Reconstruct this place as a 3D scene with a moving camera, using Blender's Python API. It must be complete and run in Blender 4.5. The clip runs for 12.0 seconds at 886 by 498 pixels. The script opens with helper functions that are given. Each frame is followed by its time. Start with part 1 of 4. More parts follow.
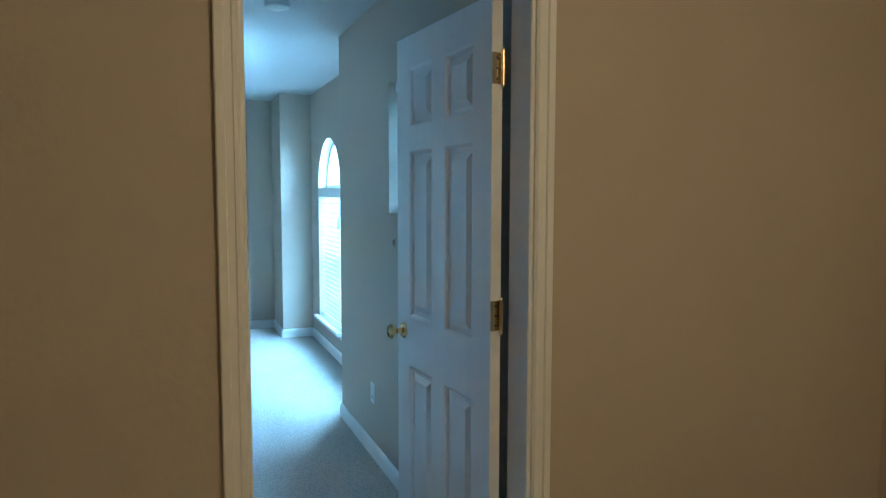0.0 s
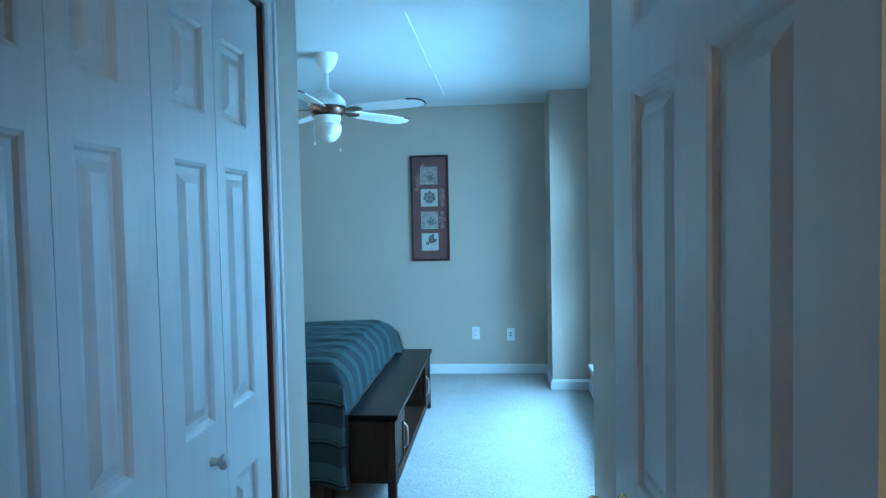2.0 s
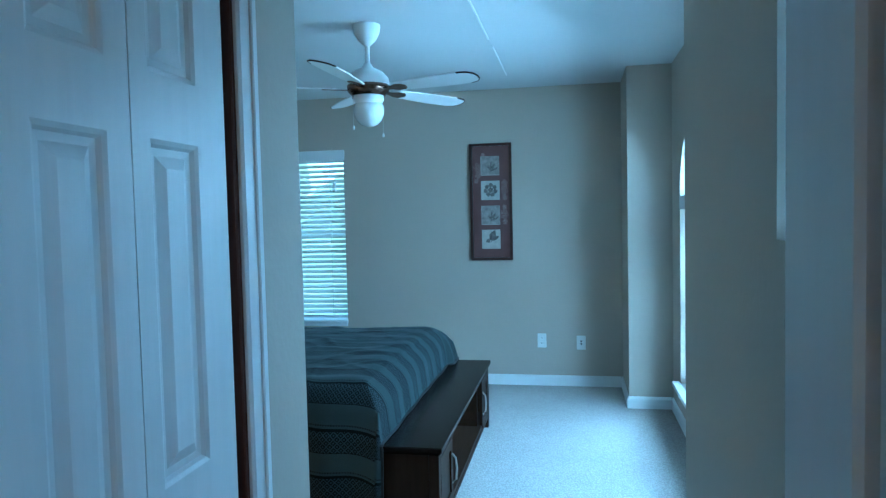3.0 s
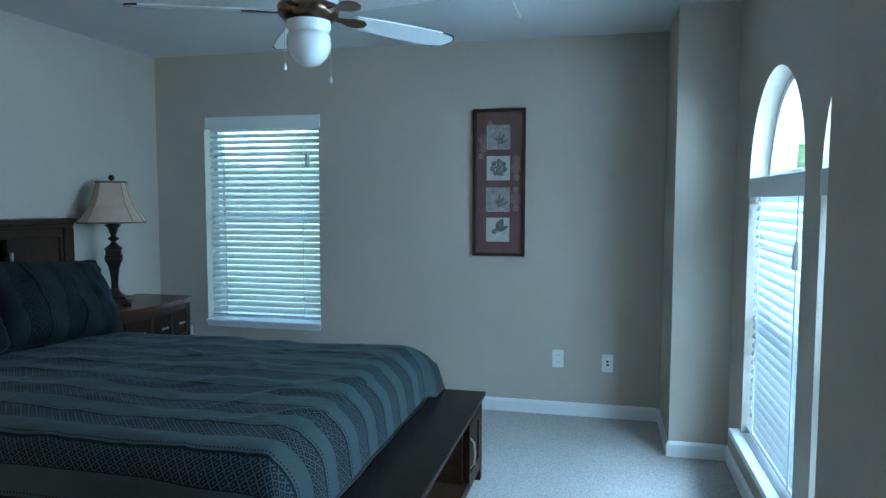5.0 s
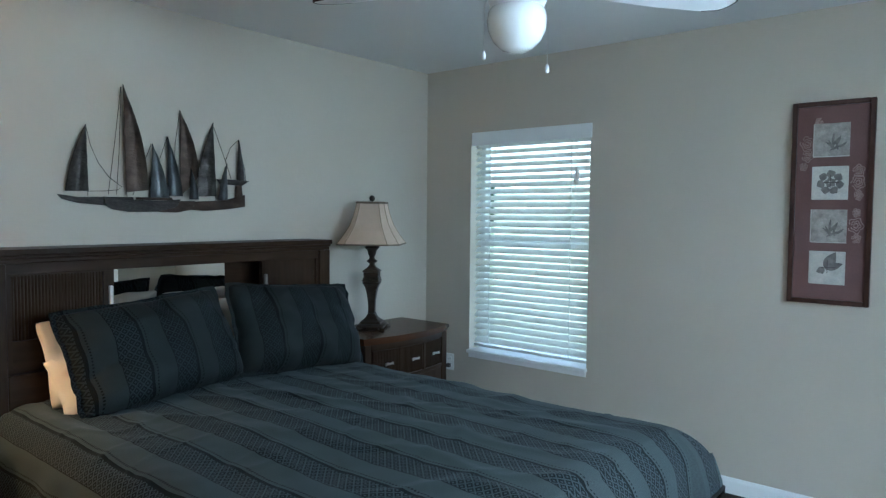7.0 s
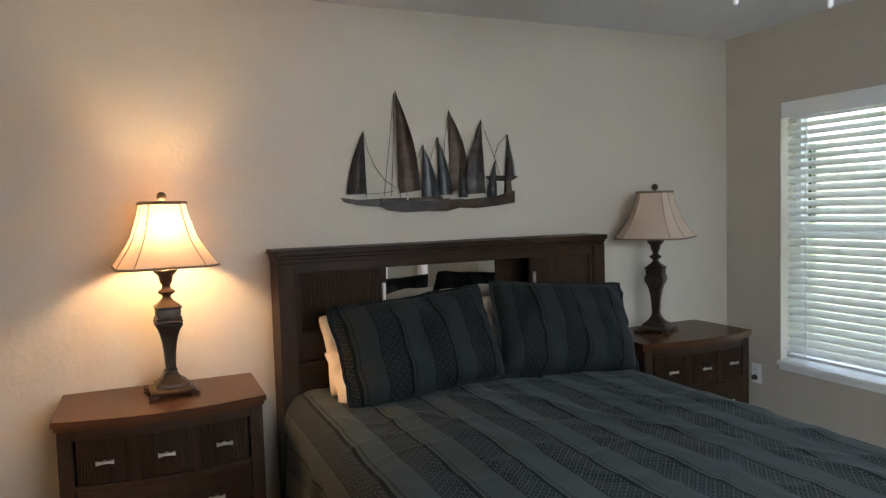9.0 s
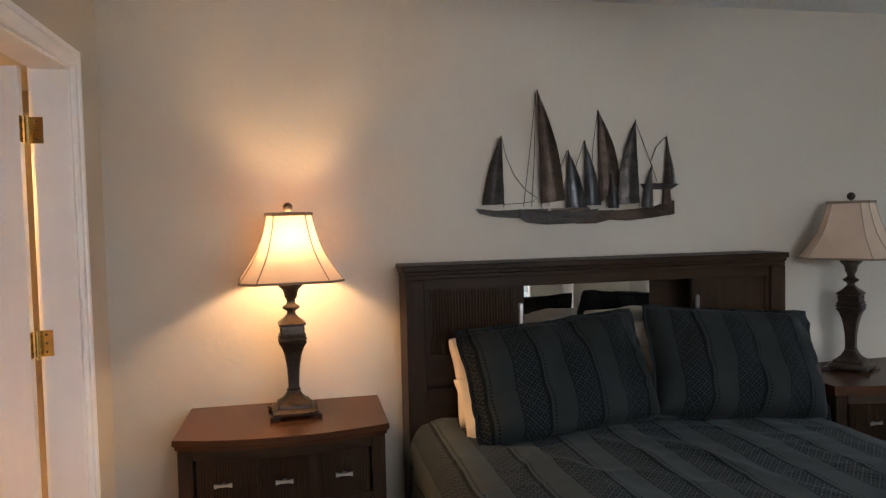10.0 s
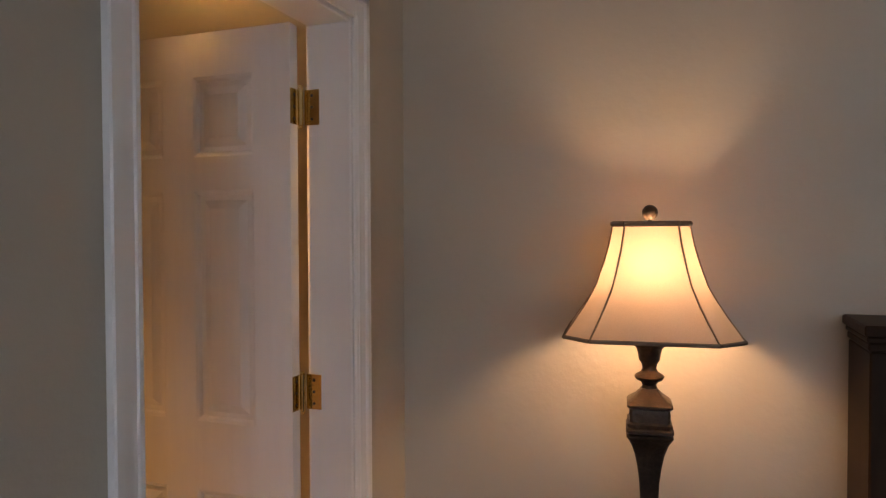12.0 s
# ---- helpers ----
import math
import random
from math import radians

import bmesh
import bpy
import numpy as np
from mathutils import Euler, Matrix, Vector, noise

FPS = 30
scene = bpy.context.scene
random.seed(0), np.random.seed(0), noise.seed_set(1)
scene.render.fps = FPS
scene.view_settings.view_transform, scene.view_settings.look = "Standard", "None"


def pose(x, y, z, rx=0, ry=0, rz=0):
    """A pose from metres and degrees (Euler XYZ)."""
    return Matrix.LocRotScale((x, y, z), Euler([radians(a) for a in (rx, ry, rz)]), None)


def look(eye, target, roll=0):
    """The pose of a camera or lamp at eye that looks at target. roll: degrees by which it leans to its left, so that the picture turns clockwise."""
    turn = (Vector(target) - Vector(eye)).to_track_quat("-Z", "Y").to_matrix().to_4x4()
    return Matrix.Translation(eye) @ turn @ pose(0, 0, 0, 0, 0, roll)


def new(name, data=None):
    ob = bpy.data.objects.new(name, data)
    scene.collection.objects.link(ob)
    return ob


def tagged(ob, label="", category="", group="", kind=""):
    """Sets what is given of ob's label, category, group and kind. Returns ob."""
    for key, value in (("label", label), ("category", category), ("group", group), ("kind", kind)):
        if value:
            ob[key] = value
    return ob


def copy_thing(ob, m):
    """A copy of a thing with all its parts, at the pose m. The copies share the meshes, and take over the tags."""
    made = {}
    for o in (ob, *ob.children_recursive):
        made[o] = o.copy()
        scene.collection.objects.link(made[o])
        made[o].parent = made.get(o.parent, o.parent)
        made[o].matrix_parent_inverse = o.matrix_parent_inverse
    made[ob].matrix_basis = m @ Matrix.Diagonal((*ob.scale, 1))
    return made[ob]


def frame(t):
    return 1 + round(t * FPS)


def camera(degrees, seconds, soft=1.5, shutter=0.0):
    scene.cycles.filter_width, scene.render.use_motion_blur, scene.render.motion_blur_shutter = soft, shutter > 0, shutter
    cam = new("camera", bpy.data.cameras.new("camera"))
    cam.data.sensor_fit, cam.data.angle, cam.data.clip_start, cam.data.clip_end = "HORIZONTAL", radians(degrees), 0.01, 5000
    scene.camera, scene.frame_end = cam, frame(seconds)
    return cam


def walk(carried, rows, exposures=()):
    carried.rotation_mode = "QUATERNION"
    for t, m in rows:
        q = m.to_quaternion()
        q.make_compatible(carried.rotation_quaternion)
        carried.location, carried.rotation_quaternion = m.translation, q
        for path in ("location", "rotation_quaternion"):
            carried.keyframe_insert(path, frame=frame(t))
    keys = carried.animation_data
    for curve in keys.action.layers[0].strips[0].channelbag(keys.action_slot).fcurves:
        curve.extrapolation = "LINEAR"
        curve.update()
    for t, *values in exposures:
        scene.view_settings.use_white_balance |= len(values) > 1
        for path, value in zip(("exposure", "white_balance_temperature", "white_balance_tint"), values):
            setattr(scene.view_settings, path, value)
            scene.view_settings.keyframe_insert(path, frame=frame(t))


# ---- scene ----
# exposure and white balance on the way; lamp powers; slat angles
EXPOSURES = [(0, 3.2, 3830, -13), (0.6, 2.96, 3750, -14), (1.5, 2.82, 3720, -14), (3.2, 2.33, 3880, -13), (5, 2.12, 4550, -3), (7, 2.53, 5250, 5), (9, 2.44, 6500, 17), (10.5, 2.04, 6700, 24), (11.5, 1.6, 6650, 25), (12, 1.2, 6620, 26)]
BULB, HALL, BATH, DAY = 4.1, 4.5, 5.4, 24.0
TILT1, TILT2 = 38, 56
cam = camera(66.0, 12.0, soft=1.3)
PATH = [
    (0, (0.186, -0.399, 1.456), (0.925, 1.452, 1.295), 0.1),
    (0.5, (0.427, -0.077, 1.465), (0.888, 1.864, 1.327), -0.4),
    (1, (0.539, 0.232, 1.472), (0.749, 2.216, 1.335), -0.1),
    (1.5, (0.679, 0.607, 1.439), (0.763, 2.603, 1.329), -0.5),
    (2, (0.806, 0.93, 1.423), (0.638, 2.921, 1.334), -1.2),
    (2.5, (0.83, 1.224, 1.425), (0.466, 3.188, 1.327), -1.3),
    (3, (0.829, 1.513, 1.42), (0.455, 3.475, 1.321), -1.3),
    (3.2, (0.835, 1.634, 1.421), (0.441, 3.592, 1.314), -1.5),
    (5, (0.836, 2.667, 1.411), (0.383, 4.61, 1.266), 0.1),
    (5.5, (0.913, 2.9, 1.46), (0.174, 4.75, 1.288), -0.3),
    (6, (0.915, 3.123, 1.432), (-0.024, 4.882, 1.28), -0.1),
    (6.5, (0.865, 3.327, 1.456), (-0.261, 4.975, 1.334), 0.5),
    (7, (0.844, 3.464, 1.457), (-0.437, 4.996, 1.352), 0.5),
    (9, (0.813, 3.815, 1.464), (-1.018, 4.611, 1.344), -1.7),
    (9.5, (0.676, 3.887, 1.468), (-1.226, 4.492, 1.352), -1.9),
    (10, (0.528, 3.95, 1.482), (-1.432, 4.339, 1.396), -1.4),
    (10.5, (0.354, 4.082, 1.443), (-1.645, 4.119, 1.407), -1.1),
    (11, (0.129, 4.1, 1.47), (-1.848, 3.801, 1.42), -0.6),
    (11.5, (-0.172, 4.048, 1.468), (-2.116, 3.579, 1.447), -0.1),
    (12, (-0.497, 3.96, 1.498), (-2.38, 3.289, 1.451), -0.2),
]
walk(cam, [(t, look(eye, target, roll)) for t, eye, target, roll in PATH], EXPOSURES)

# ---- world and lights ----
world = bpy.data.worlds.new("world")
scene.world = world
world.use_nodes = True
wn = world.node_tree
sky = wn.nodes.new("ShaderNodeTexSky")
sky.sky_type, sky.sun_disc = "NISHITA", False
sky.sun_elevation, sky.sun_rotation = radians(52), radians(215)
wn.links.new(sky.outputs[0], wn.nodes["Background"].inputs[0])
wn.nodes["Background"].inputs[1].default_value = 0.15


def lamp(name, kind, m, power, colour, **more):
    data = bpy.data.lights.new(name, kind)
    data.energy, data.color = power, colour
    for key, value in more.items():
        if key == "size":
            data.shape, data.size = "DISK", value
        elif key == "sides":
            data.shape, data.size, data.size_y = "RECTANGLE", *value
        elif key == "angle":
            data.angle = value
        elif key == "spread":
            data.spread = value
        elif key == "radius":
            data.shadow_soft_size = value
    ob = new(name, data)
    ob.matrix_world = m
    return ob


SUN_TO = Vector((0.42, 0.45, -0.79))
lamp("sun", "SUN", look((0, 0, 30), Vector((0, 0, 30)) + SUN_TO), 4.0, (1.0, 0.95, 0.88), angle=radians(0.5))
lamp("bedside_bulb", "POINT", pose(-2.165, 3.88, 1.400), BULB, (1.0, 0.66, 0.32), radius=0.04)
lamp("hall_lamp", "POINT", pose(1.15, -0.75, 2.22), HALL, (1.0, 0.50, 0.175), radius=0.12)
lamp("bath_lamp", "AREA", pose(-2.037, 2.744, 2.180), BATH, (1.0, 0.50, 0.14), size=0.125, spread=radians(82))
# unseen second bathroom light, added to warm the open door's face
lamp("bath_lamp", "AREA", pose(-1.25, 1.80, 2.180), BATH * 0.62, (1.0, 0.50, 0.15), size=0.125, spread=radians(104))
# skylight in the window openings
lamp("window_daylight", "AREA", pose(-1.54, 7.46, 1.26, -90, 0, 0), DAY * 0.05, (0.88, 1.0, 0.80), sides=(0.95, 1.55))
for y in (5.735, 4.63):
    lamp("window_daylight", "AREA", pose(2.05, y, 1.62, 0, 54, 0), DAY, (0.80, 0.93, 1.0), sides=(1.72, 0.90))
lamp("window_daylight", "AREA", pose(1.47, 2.56, 1.68, 0, 90, 0), DAY * 0.040, (0.80, 0.93, 1.0), sides=(0.62, 0.60))

# ---- materials ----


def material(name, colour, rough=0.6, metal=0.0, vary=0.1, scale=6.0, grain=0.0, grain_scale=200.0, bump=0.0, bump_scale=120.0,
             stretch=(1, 1, 1), coat=0.0, spec=0.5):
    """A principled surface with two scales of variation and fine relief, at real-world size."""
    m = bpy.data.materials.new(name)
    m.use_nodes = True
    n, l = m.node_tree.nodes, m.node_tree.links
    b = n["Principled BSDF"]
    b.inputs["Roughness"].default_value, b.inputs["Metallic"].default_value = rough, metal
    b.inputs["Coat Weight"].default_value = coat
    b.inputs["Specular IOR Level"].default_value = spec
    tc, mp = n.new("ShaderNodeTexCoord"), n.new("ShaderNodeMapping")
    mp.inputs["Scale"].default_value = stretch
    l.new(tc.outputs["Object"], mp.inputs[0])
    big, fine = n.new("ShaderNodeTexNoise"), n.new("ShaderNodeTexNoise")
    big.inputs["Scale"].default_value, big.inputs["Detail"].default_value = scale, 4
    fine.inputs["Scale"].default_value, fine.inputs["Detail"].default_value = grain_scale, 3
    l.new(mp.outputs[0], big.inputs[0])
    l.new(mp.outputs[0], fine.inputs[0])
    r1, r2 = n.new("ShaderNodeMapRange"), n.new("ShaderNodeMapRange")
    for r, amount in ((r1, vary), (r2, grain)):
        r.inputs[1].default_value, r.inputs[2].default_value = 0.25, 0.75
        r.inputs[3].default_value, r.inputs[4].default_value = 1 - amount, 1 + amount
    l.new(big.outputs[0], r1.inputs[0])
    l.new(fine.outputs[0], r2.inputs[0])
    mul = n.new("ShaderNodeMath")
    mul.operation = "MULTIPLY"
    l.new(r1.outputs[0], mul.inputs[0])
    l.new(r2.outputs[0], mul.inputs[1])
    mix = n.new("ShaderNodeVectorMath")
    mix.operation = "SCALE"
    mix.inputs[0].default_value = colour
    l.new(mul.outputs[0], mix.inputs["Scale"])
    l.new(mix.outputs[0], b.inputs["Base Color"])
    if bump:
        bt, bp = n.new("ShaderNodeTexNoise"), n.new("ShaderNodeBump")
        bt.inputs["Scale"].default_value, bt.inputs["Detail"].default_value = bump_scale, 3
        bp.inputs["Strength"].default_value, bp.inputs["Distance"].default_value = bump, 0.004
        l.new(mp.outputs[0], bt.inputs[0])
        l.new(bt.outputs[0], bp.inputs["Height"])
        l.new(bp.outputs[0], b.inputs["Normal"])
    return m


def carpet_material():
    m = material("carpet_pile", (0.51, 0.485, 0.445), rough=0.97, vary=0.06, scale=2.5)
    n, l = m.node_tree.nodes, m.node_tree.links
    b = n["Principled BSDF"]
    tc = n.new("ShaderNodeTexCoord")
    loops, bp = n.new("ShaderNodeTexVoronoi"), n.new("ShaderNodeBump")
    loops.inputs["Scale"].default_value = 105
    l.new(tc.outputs["Object"], loops.inputs[0])
    l.new(loops.outputs["Distance"], bp.inputs["Height"])
    bp.inputs["Strength"].default_value, bp.inputs["Distance"].default_value = 0.7, 0.006
    bp.invert = True
    l.new(bp.outputs[0], b.inputs["Normal"])
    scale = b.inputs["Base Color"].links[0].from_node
    # shade between the loops put into the colour: pale tops, darker hollows
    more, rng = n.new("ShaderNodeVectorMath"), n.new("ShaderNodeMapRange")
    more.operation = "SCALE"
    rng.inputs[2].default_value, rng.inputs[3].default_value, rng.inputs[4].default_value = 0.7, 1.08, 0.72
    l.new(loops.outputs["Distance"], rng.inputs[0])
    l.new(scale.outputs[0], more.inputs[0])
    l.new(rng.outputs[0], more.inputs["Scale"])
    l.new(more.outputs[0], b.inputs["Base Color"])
    return m


def glass_material():
    m = bpy.data.materials.new("window_glass")
    m.use_nodes = True
    b = m.node_tree.nodes["Principled BSDF"]
    b.inputs["Transmission Weight"].default_value, b.inputs["Roughness"].default_value, b.inputs["IOR"].default_value = 1, 0, 1.05
    return m


def shade_material(name, colour, through_light):
    """Lampshade cloth that lets part of the light through."""
    m = material(name, colour, rough=0.9, vary=0.05, scale=15, grain=0.08, grain_scale=500, bump=0.2, bump_scale=600)
    n, l = m.node_tree.nodes, m.node_tree.links
    b, out = n["Principled BSDF"], n["Material Output"]
    tr, mix = n.new("ShaderNodeBsdfTranslucent"), n.new("ShaderNodeMixShader")
    tr.inputs[0].default_value = (*[min(1, c * 1.2) for c in colour], 1)
    mix.inputs[0].default_value = through_light
    l.new(b.outputs[0], mix.inputs[1])
    l.new(tr.outputs[0], mix.inputs[2])
    l.new(mix.outputs[0], out.inputs[0])
    return m


def stripe_material(name, plain, dark, pale, sheen, period=0.2):
    """Woven cloth: stripes across u with a diamond lattice in every second one, in metres of cloth."""
    m = bpy.data.materials.new(name)
    m.use_nodes = True
    n, l = m.node_tree.nodes, m.node_tree.links
    b = n["Principled BSDF"]
    b.inputs["Roughness"].default_value = 0.85
    b.inputs["Specular IOR Level"].default_value = 0.12
    # napped cloth, paler where one looks along it
    b.inputs["Sheen Weight"].default_value, b.inputs["Sheen Roughness"].default_value = sheen, 0.35
    b.inputs["Sheen Tint"].default_value = (0.80, 0.95, 1.0, 1)
    uv, sep = n.new("ShaderNodeUVMap"), n.new("ShaderNodeSeparateXYZ")
    l.new(uv.outputs[0], sep.inputs[0])

    def calc(op, a, c=None):
        k = n.new("ShaderNodeMath")
        k.operation = op
        for i, v in enumerate((a, c)):
            if isinstance(v, (int, float)):
                k.inputs[i].default_value = v
            elif v is not None:
                l.new(v, k.inputs[i])
        return k.outputs[0]

    def blend(fac, a, c):
        k = n.new("ShaderNodeMix")
        k.data_type = "RGBA"
        l.new(fac, k.inputs[0])
        for i, v in ((6, a), (7, c)):
            if isinstance(v, tuple):
                k.inputs[i].default_value = (*v, 1)
            else:
                l.new(v, k.inputs[i])
        return k.outputs[2]

    u, v = sep.outputs[0], sep.outputs[1]
    f = calc("FRACT", calc("DIVIDE", u, period))
    band = calc("LESS_THAN", f, 0.47)
    edge = calc("LESS_THAN", calc("ABSOLUTE", calc("SUBTRACT", calc("ABSOLUTE", calc("SUBTRACT", f, 0.235)), 0.25)), 0.03)
    # diamonds: two crossing families of lines, a small lozenge in each
    d1 = calc("ABSOLUTE", calc("SUBTRACT", calc("FRACT", calc("MULTIPLY", calc("ADD", u, v), 1 / 0.0313)), 0.5))
    d2 = calc("ABSOLUTE", calc("SUBTRACT", calc("FRACT", calc("MULTIPLY", calc("SUBTRACT", u, v), 1 / 0.0313)), 0.5))
    lines = calc("GREATER_THAN", calc("MAXIMUM", d1, d2), 0.39)
    dots = calc("LESS_THAN", calc("MAXIMUM", d1, d2), 0.16)
    lattice = calc("MULTIPLY", band, calc("MAXIMUM", lines, dots))
    # small ticks beside the plain stripe
    tick = calc("MULTIPLY", calc("LESS_THAN", calc("ABSOLUTE", calc("SUBTRACT", f, 0.58)), 0.016),
                calc("GREATER_THAN", calc("FRACT", calc("MULTIPLY", v, 1 / 0.012)), 0.5))
    colour = blend(band, plain, dark)
    colour = blend(lattice, colour, pale)
    colour = blend(calc("MAXIMUM", edge, tick), colour, tuple(c * 0.78 for c in dark))
    weave, rng = n.new("ShaderNodeTexNoise"), n.new("ShaderNodeMapRange")
    weave.inputs["Scale"].default_value, weave.inputs["Detail"].default_value = 350, 4
    l.new(uv.outputs[0], weave.inputs[0])
    rng.inputs[1].default_value, rng.inputs[2].default_value = 0.3, 0.7
    rng.inputs[3].default_value, rng.inputs[4].default_value = 0.75, 1.25
    l.new(weave.outputs[0], rng.inputs[0])
    sc = n.new("ShaderNodeVectorMath")
    sc.operation = "SCALE"
    l.new(colour, sc.inputs[0])
    l.new(rng.outputs[0], sc.inputs["Scale"])
    l.new(sc.outputs[0], b.inputs["Base Color"])
    bp = n.new("ShaderNodeBump")
    bp.inputs["Strength"].default_value, bp.inputs["Distance"].default_value = 0.25, 0.002
    l.new(calc("ADD", weave.outputs[0], lattice), bp.inputs["Height"])
    l.new(bp.outputs[0], b.inputs["Normal"])
    return m


WALL = material("wall_paint", (0.48, 0.43, 0.352), rough=0.75, vary=0.03, scale=1.5, bump=0.30, bump_scale=42)
CEIL = material("ceiling_paint", (0.64, 0.64, 0.63), rough=0.9, vary=0.03, scale=1.2, bump=0.35, bump_scale=90)
TRIM = material("white_trim_paint", (0.80, 0.80, 0.79), rough=0.35, vary=0.03, scale=4, bump=0.05, bump_scale=30)
DOORW = material("white_door_paint", (0.80, 0.80, 0.79), rough=0.38, vary=0.03, scale=5, grain=0.02, grain_scale=40, bump=0.12,
                 bump_scale=60, stretch=(1, 1, 0.08))
CARPET = carpet_material()
WOOD = material("espresso_wood", (0.0285, 0.0155, 0.0088), rough=0.42, vary=0.25, scale=5, grain=0.25, grain_scale=45, bump=0.05,
                bump_scale=60, stretch=(1, 0.12, 1), spec=0.09)
WOODZ = material("espresso_wood_upright", (0.0285, 0.0155, 0.0088), rough=0.45, vary=0.25, scale=5, grain=0.25, grain_scale=45, bump=0.05,
                 bump_scale=60, stretch=(1, 1, 0.12), spec=0.09)
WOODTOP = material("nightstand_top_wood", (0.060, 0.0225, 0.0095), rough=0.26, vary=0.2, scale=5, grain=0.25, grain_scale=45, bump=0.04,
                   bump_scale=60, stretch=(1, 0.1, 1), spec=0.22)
BENCHW = material("bench_top_wood", (0.0115, 0.0078, 0.0062), rough=0.26, vary=0.3, scale=5, grain=0.25, grain_scale=45, bump=0.05,
                  bump_scale=60, stretch=(1, 0.12, 1), spec=0.10)
DARK = material("dark_interior", (0.012, 0.009, 0.008), rough=0.5, vary=0.2)
BRASS = material("polished_brass", (0.74, 0.58, 0.28), rough=0.16, metal=1, vary=0.08, scale=30)
STEEL = material("satin_nickel", (0.66, 0.65, 0.63), rough=0.28, metal=1, vary=0.06, scale=40)
BRONZE = material("fan_bronze", (0.20, 0.13, 0.09), rough=0.22, metal=1, vary=0.2, scale=20)
LAMPB = material("lamp_bronze", (0.042, 0.029, 0.020), rough=0.40, metal=0.45, vary=0.45, scale=25, grain=0.3, grain_scale=90, bump=0.5,
                 bump_scale=120)
SHADEON = shade_material("lampshade_linen", (0.58, 0.44, 0.33), 0.175)
PIPING = material("shade_trim", (0.20, 0.15, 0.105), rough=0.8, vary=0.1)
SEAM = material("shade_seam", (0.30, 0.22, 0.15), rough=0.85, vary=0.1)
BLIND = shade_material("blind_slat_white", (0.80, 0.81, 0.80), 0.20)
VINYL = material("vinyl_frame", (0.80, 0.81, 0.81), rough=0.4, vary=0.02)
PLASTIC = material("white_plastic", (0.80, 0.80, 0.77), rough=0.35, vary=0.02)
BUMPER = material("beige_rubber", (0.40, 0.36, 0.30), rough=0.6)
SLOT = material("dark_slot", (0.03, 0.03, 0.03), rough=0.6)
# closet jambs: dark reddish brown, unlike the white casing
JAMBW = material("brown_jamb_wood", (0.085, 0.034, 0.024), rough=0.5, vary=0.25, scale=8, grain=0.2, grain_scale=50, stretch=(1, 1, 0.1), spec=0.3)
LAMPLENS = material("lit_lamp_lens", (0.8, 0.75, 0.65), rough=0.4)
LAMPLENS.node_tree.nodes["Principled BSDF"].inputs["Emission Color"].default_value = (1.0, 0.72, 0.38, 1)
LAMPLENS.node_tree.nodes["Principled BSDF"].inputs["Emission Strength"].default_value = 2.2
GLASS = glass_material()
MIRROR = material("mirror_glass", (0.86, 0.88, 0.88), rough=0.015, metal=1, vary=0.01)
SPREAD = stripe_material("striped_bedspread", (0.052, 0.063, 0.063), (0.0090, 0.0119, 0.0130), (0.046, 0.057, 0.060), 0.04)
# bedspread weave again, the pillows' dimmer light put into darker colours
SHAM = stripe_material("striped_sham_dimmed", (0.0200, 0.0240, 0.0234), (0.0054, 0.0073, 0.0080), (0.0185, 0.0232, 0.0242), 0.02)
LINEN = material("cream_pillowcase", (0.70, 0.62, 0.52), rough=0.9, vary=0.05, scale=8, bump=0.4, bump_scale=14)
GLOBE = material("opal_glass", (0.84, 0.84, 0.82), rough=0.15, vary=0.02, coat=0.4)
FANW = material("fan_white_enamel", (0.80, 0.80, 0.79), rough=0.3, vary=0.02)
FRAMEW = material("mahogany_frame", (0.045, 0.017, 0.011), rough=0.35, vary=0.3, scale=8, grain=0.3, grain_scale=60, stretch=(1, 1, 0.15))
MAT = material("maroon_mount", (0.135, 0.070, 0.062), rough=0.8, vary=0.12, scale=9, grain=0.1)
MATSW = material("dusty_rose_print", (0.27, 0.185, 0.165), rough=0.8, vary=0.2, scale=30)
CARD = material("cream_print", (0.46, 0.44, 0.39), rough=0.8, vary=0.15, scale=25, grain=0.1)
CARDG = material("grey_print", (0.30, 0.275, 0.245), rough=0.8, vary=0.3, scale=35, grain=0.15)
INK = material("print_ink", (0.07, 0.055, 0.05), rough=0.8, vary=0.4, scale=40)
INKG = material("print_ink_grey", (0.15, 0.135, 0.125), rough=0.8, vary=0.4, scale=40)
METALA = material("wall_art_dark_metal", (0.048, 0.041, 0.037), rough=0.30, metal=0.8, vary=0.5, scale=14, grain=0.3, grain_scale=60,
                  bump=0.9, bump_scale=48, stretch=(1, 1, 2.2))
METALB = material("wall_art_brown_metal", (0.055, 0.036, 0.026), rough=0.34, metal=0.75, vary=0.5, scale=14, grain=0.3, bump=0.9, bump_scale=45, stretch=(1, 1, 2.0))
METALC = material("wall_art_steel_metal", (0.056, 0.058, 0.060), rough=0.3, metal=0.85, vary=0.6, scale=12, grain=0.3, bump=0.5, bump_scale=45)
GRASS = material("grass", (0.07, 0.11, 0.035), rough=0.9, vary=0.3, scale=1.5, grain=0.3, grain_scale=60, bump=0.6, bump_scale=40)

# ---- helpers for meshes ----


def mesh_of(bm, material_, name, smooth=False):
    bmesh.ops.recalc_face_normals(bm, faces=bm.faces)
    me = bpy.data.meshes.new(name)
    bm.to_mesh(me)
    bm.free()
    me.materials.append(material_)
    if smooth:
        me.polygons.foreach_set("use_smooth", [True] * len(me.polygons))
        me.set_sharp_from_angle(angle=radians(38))
    return me


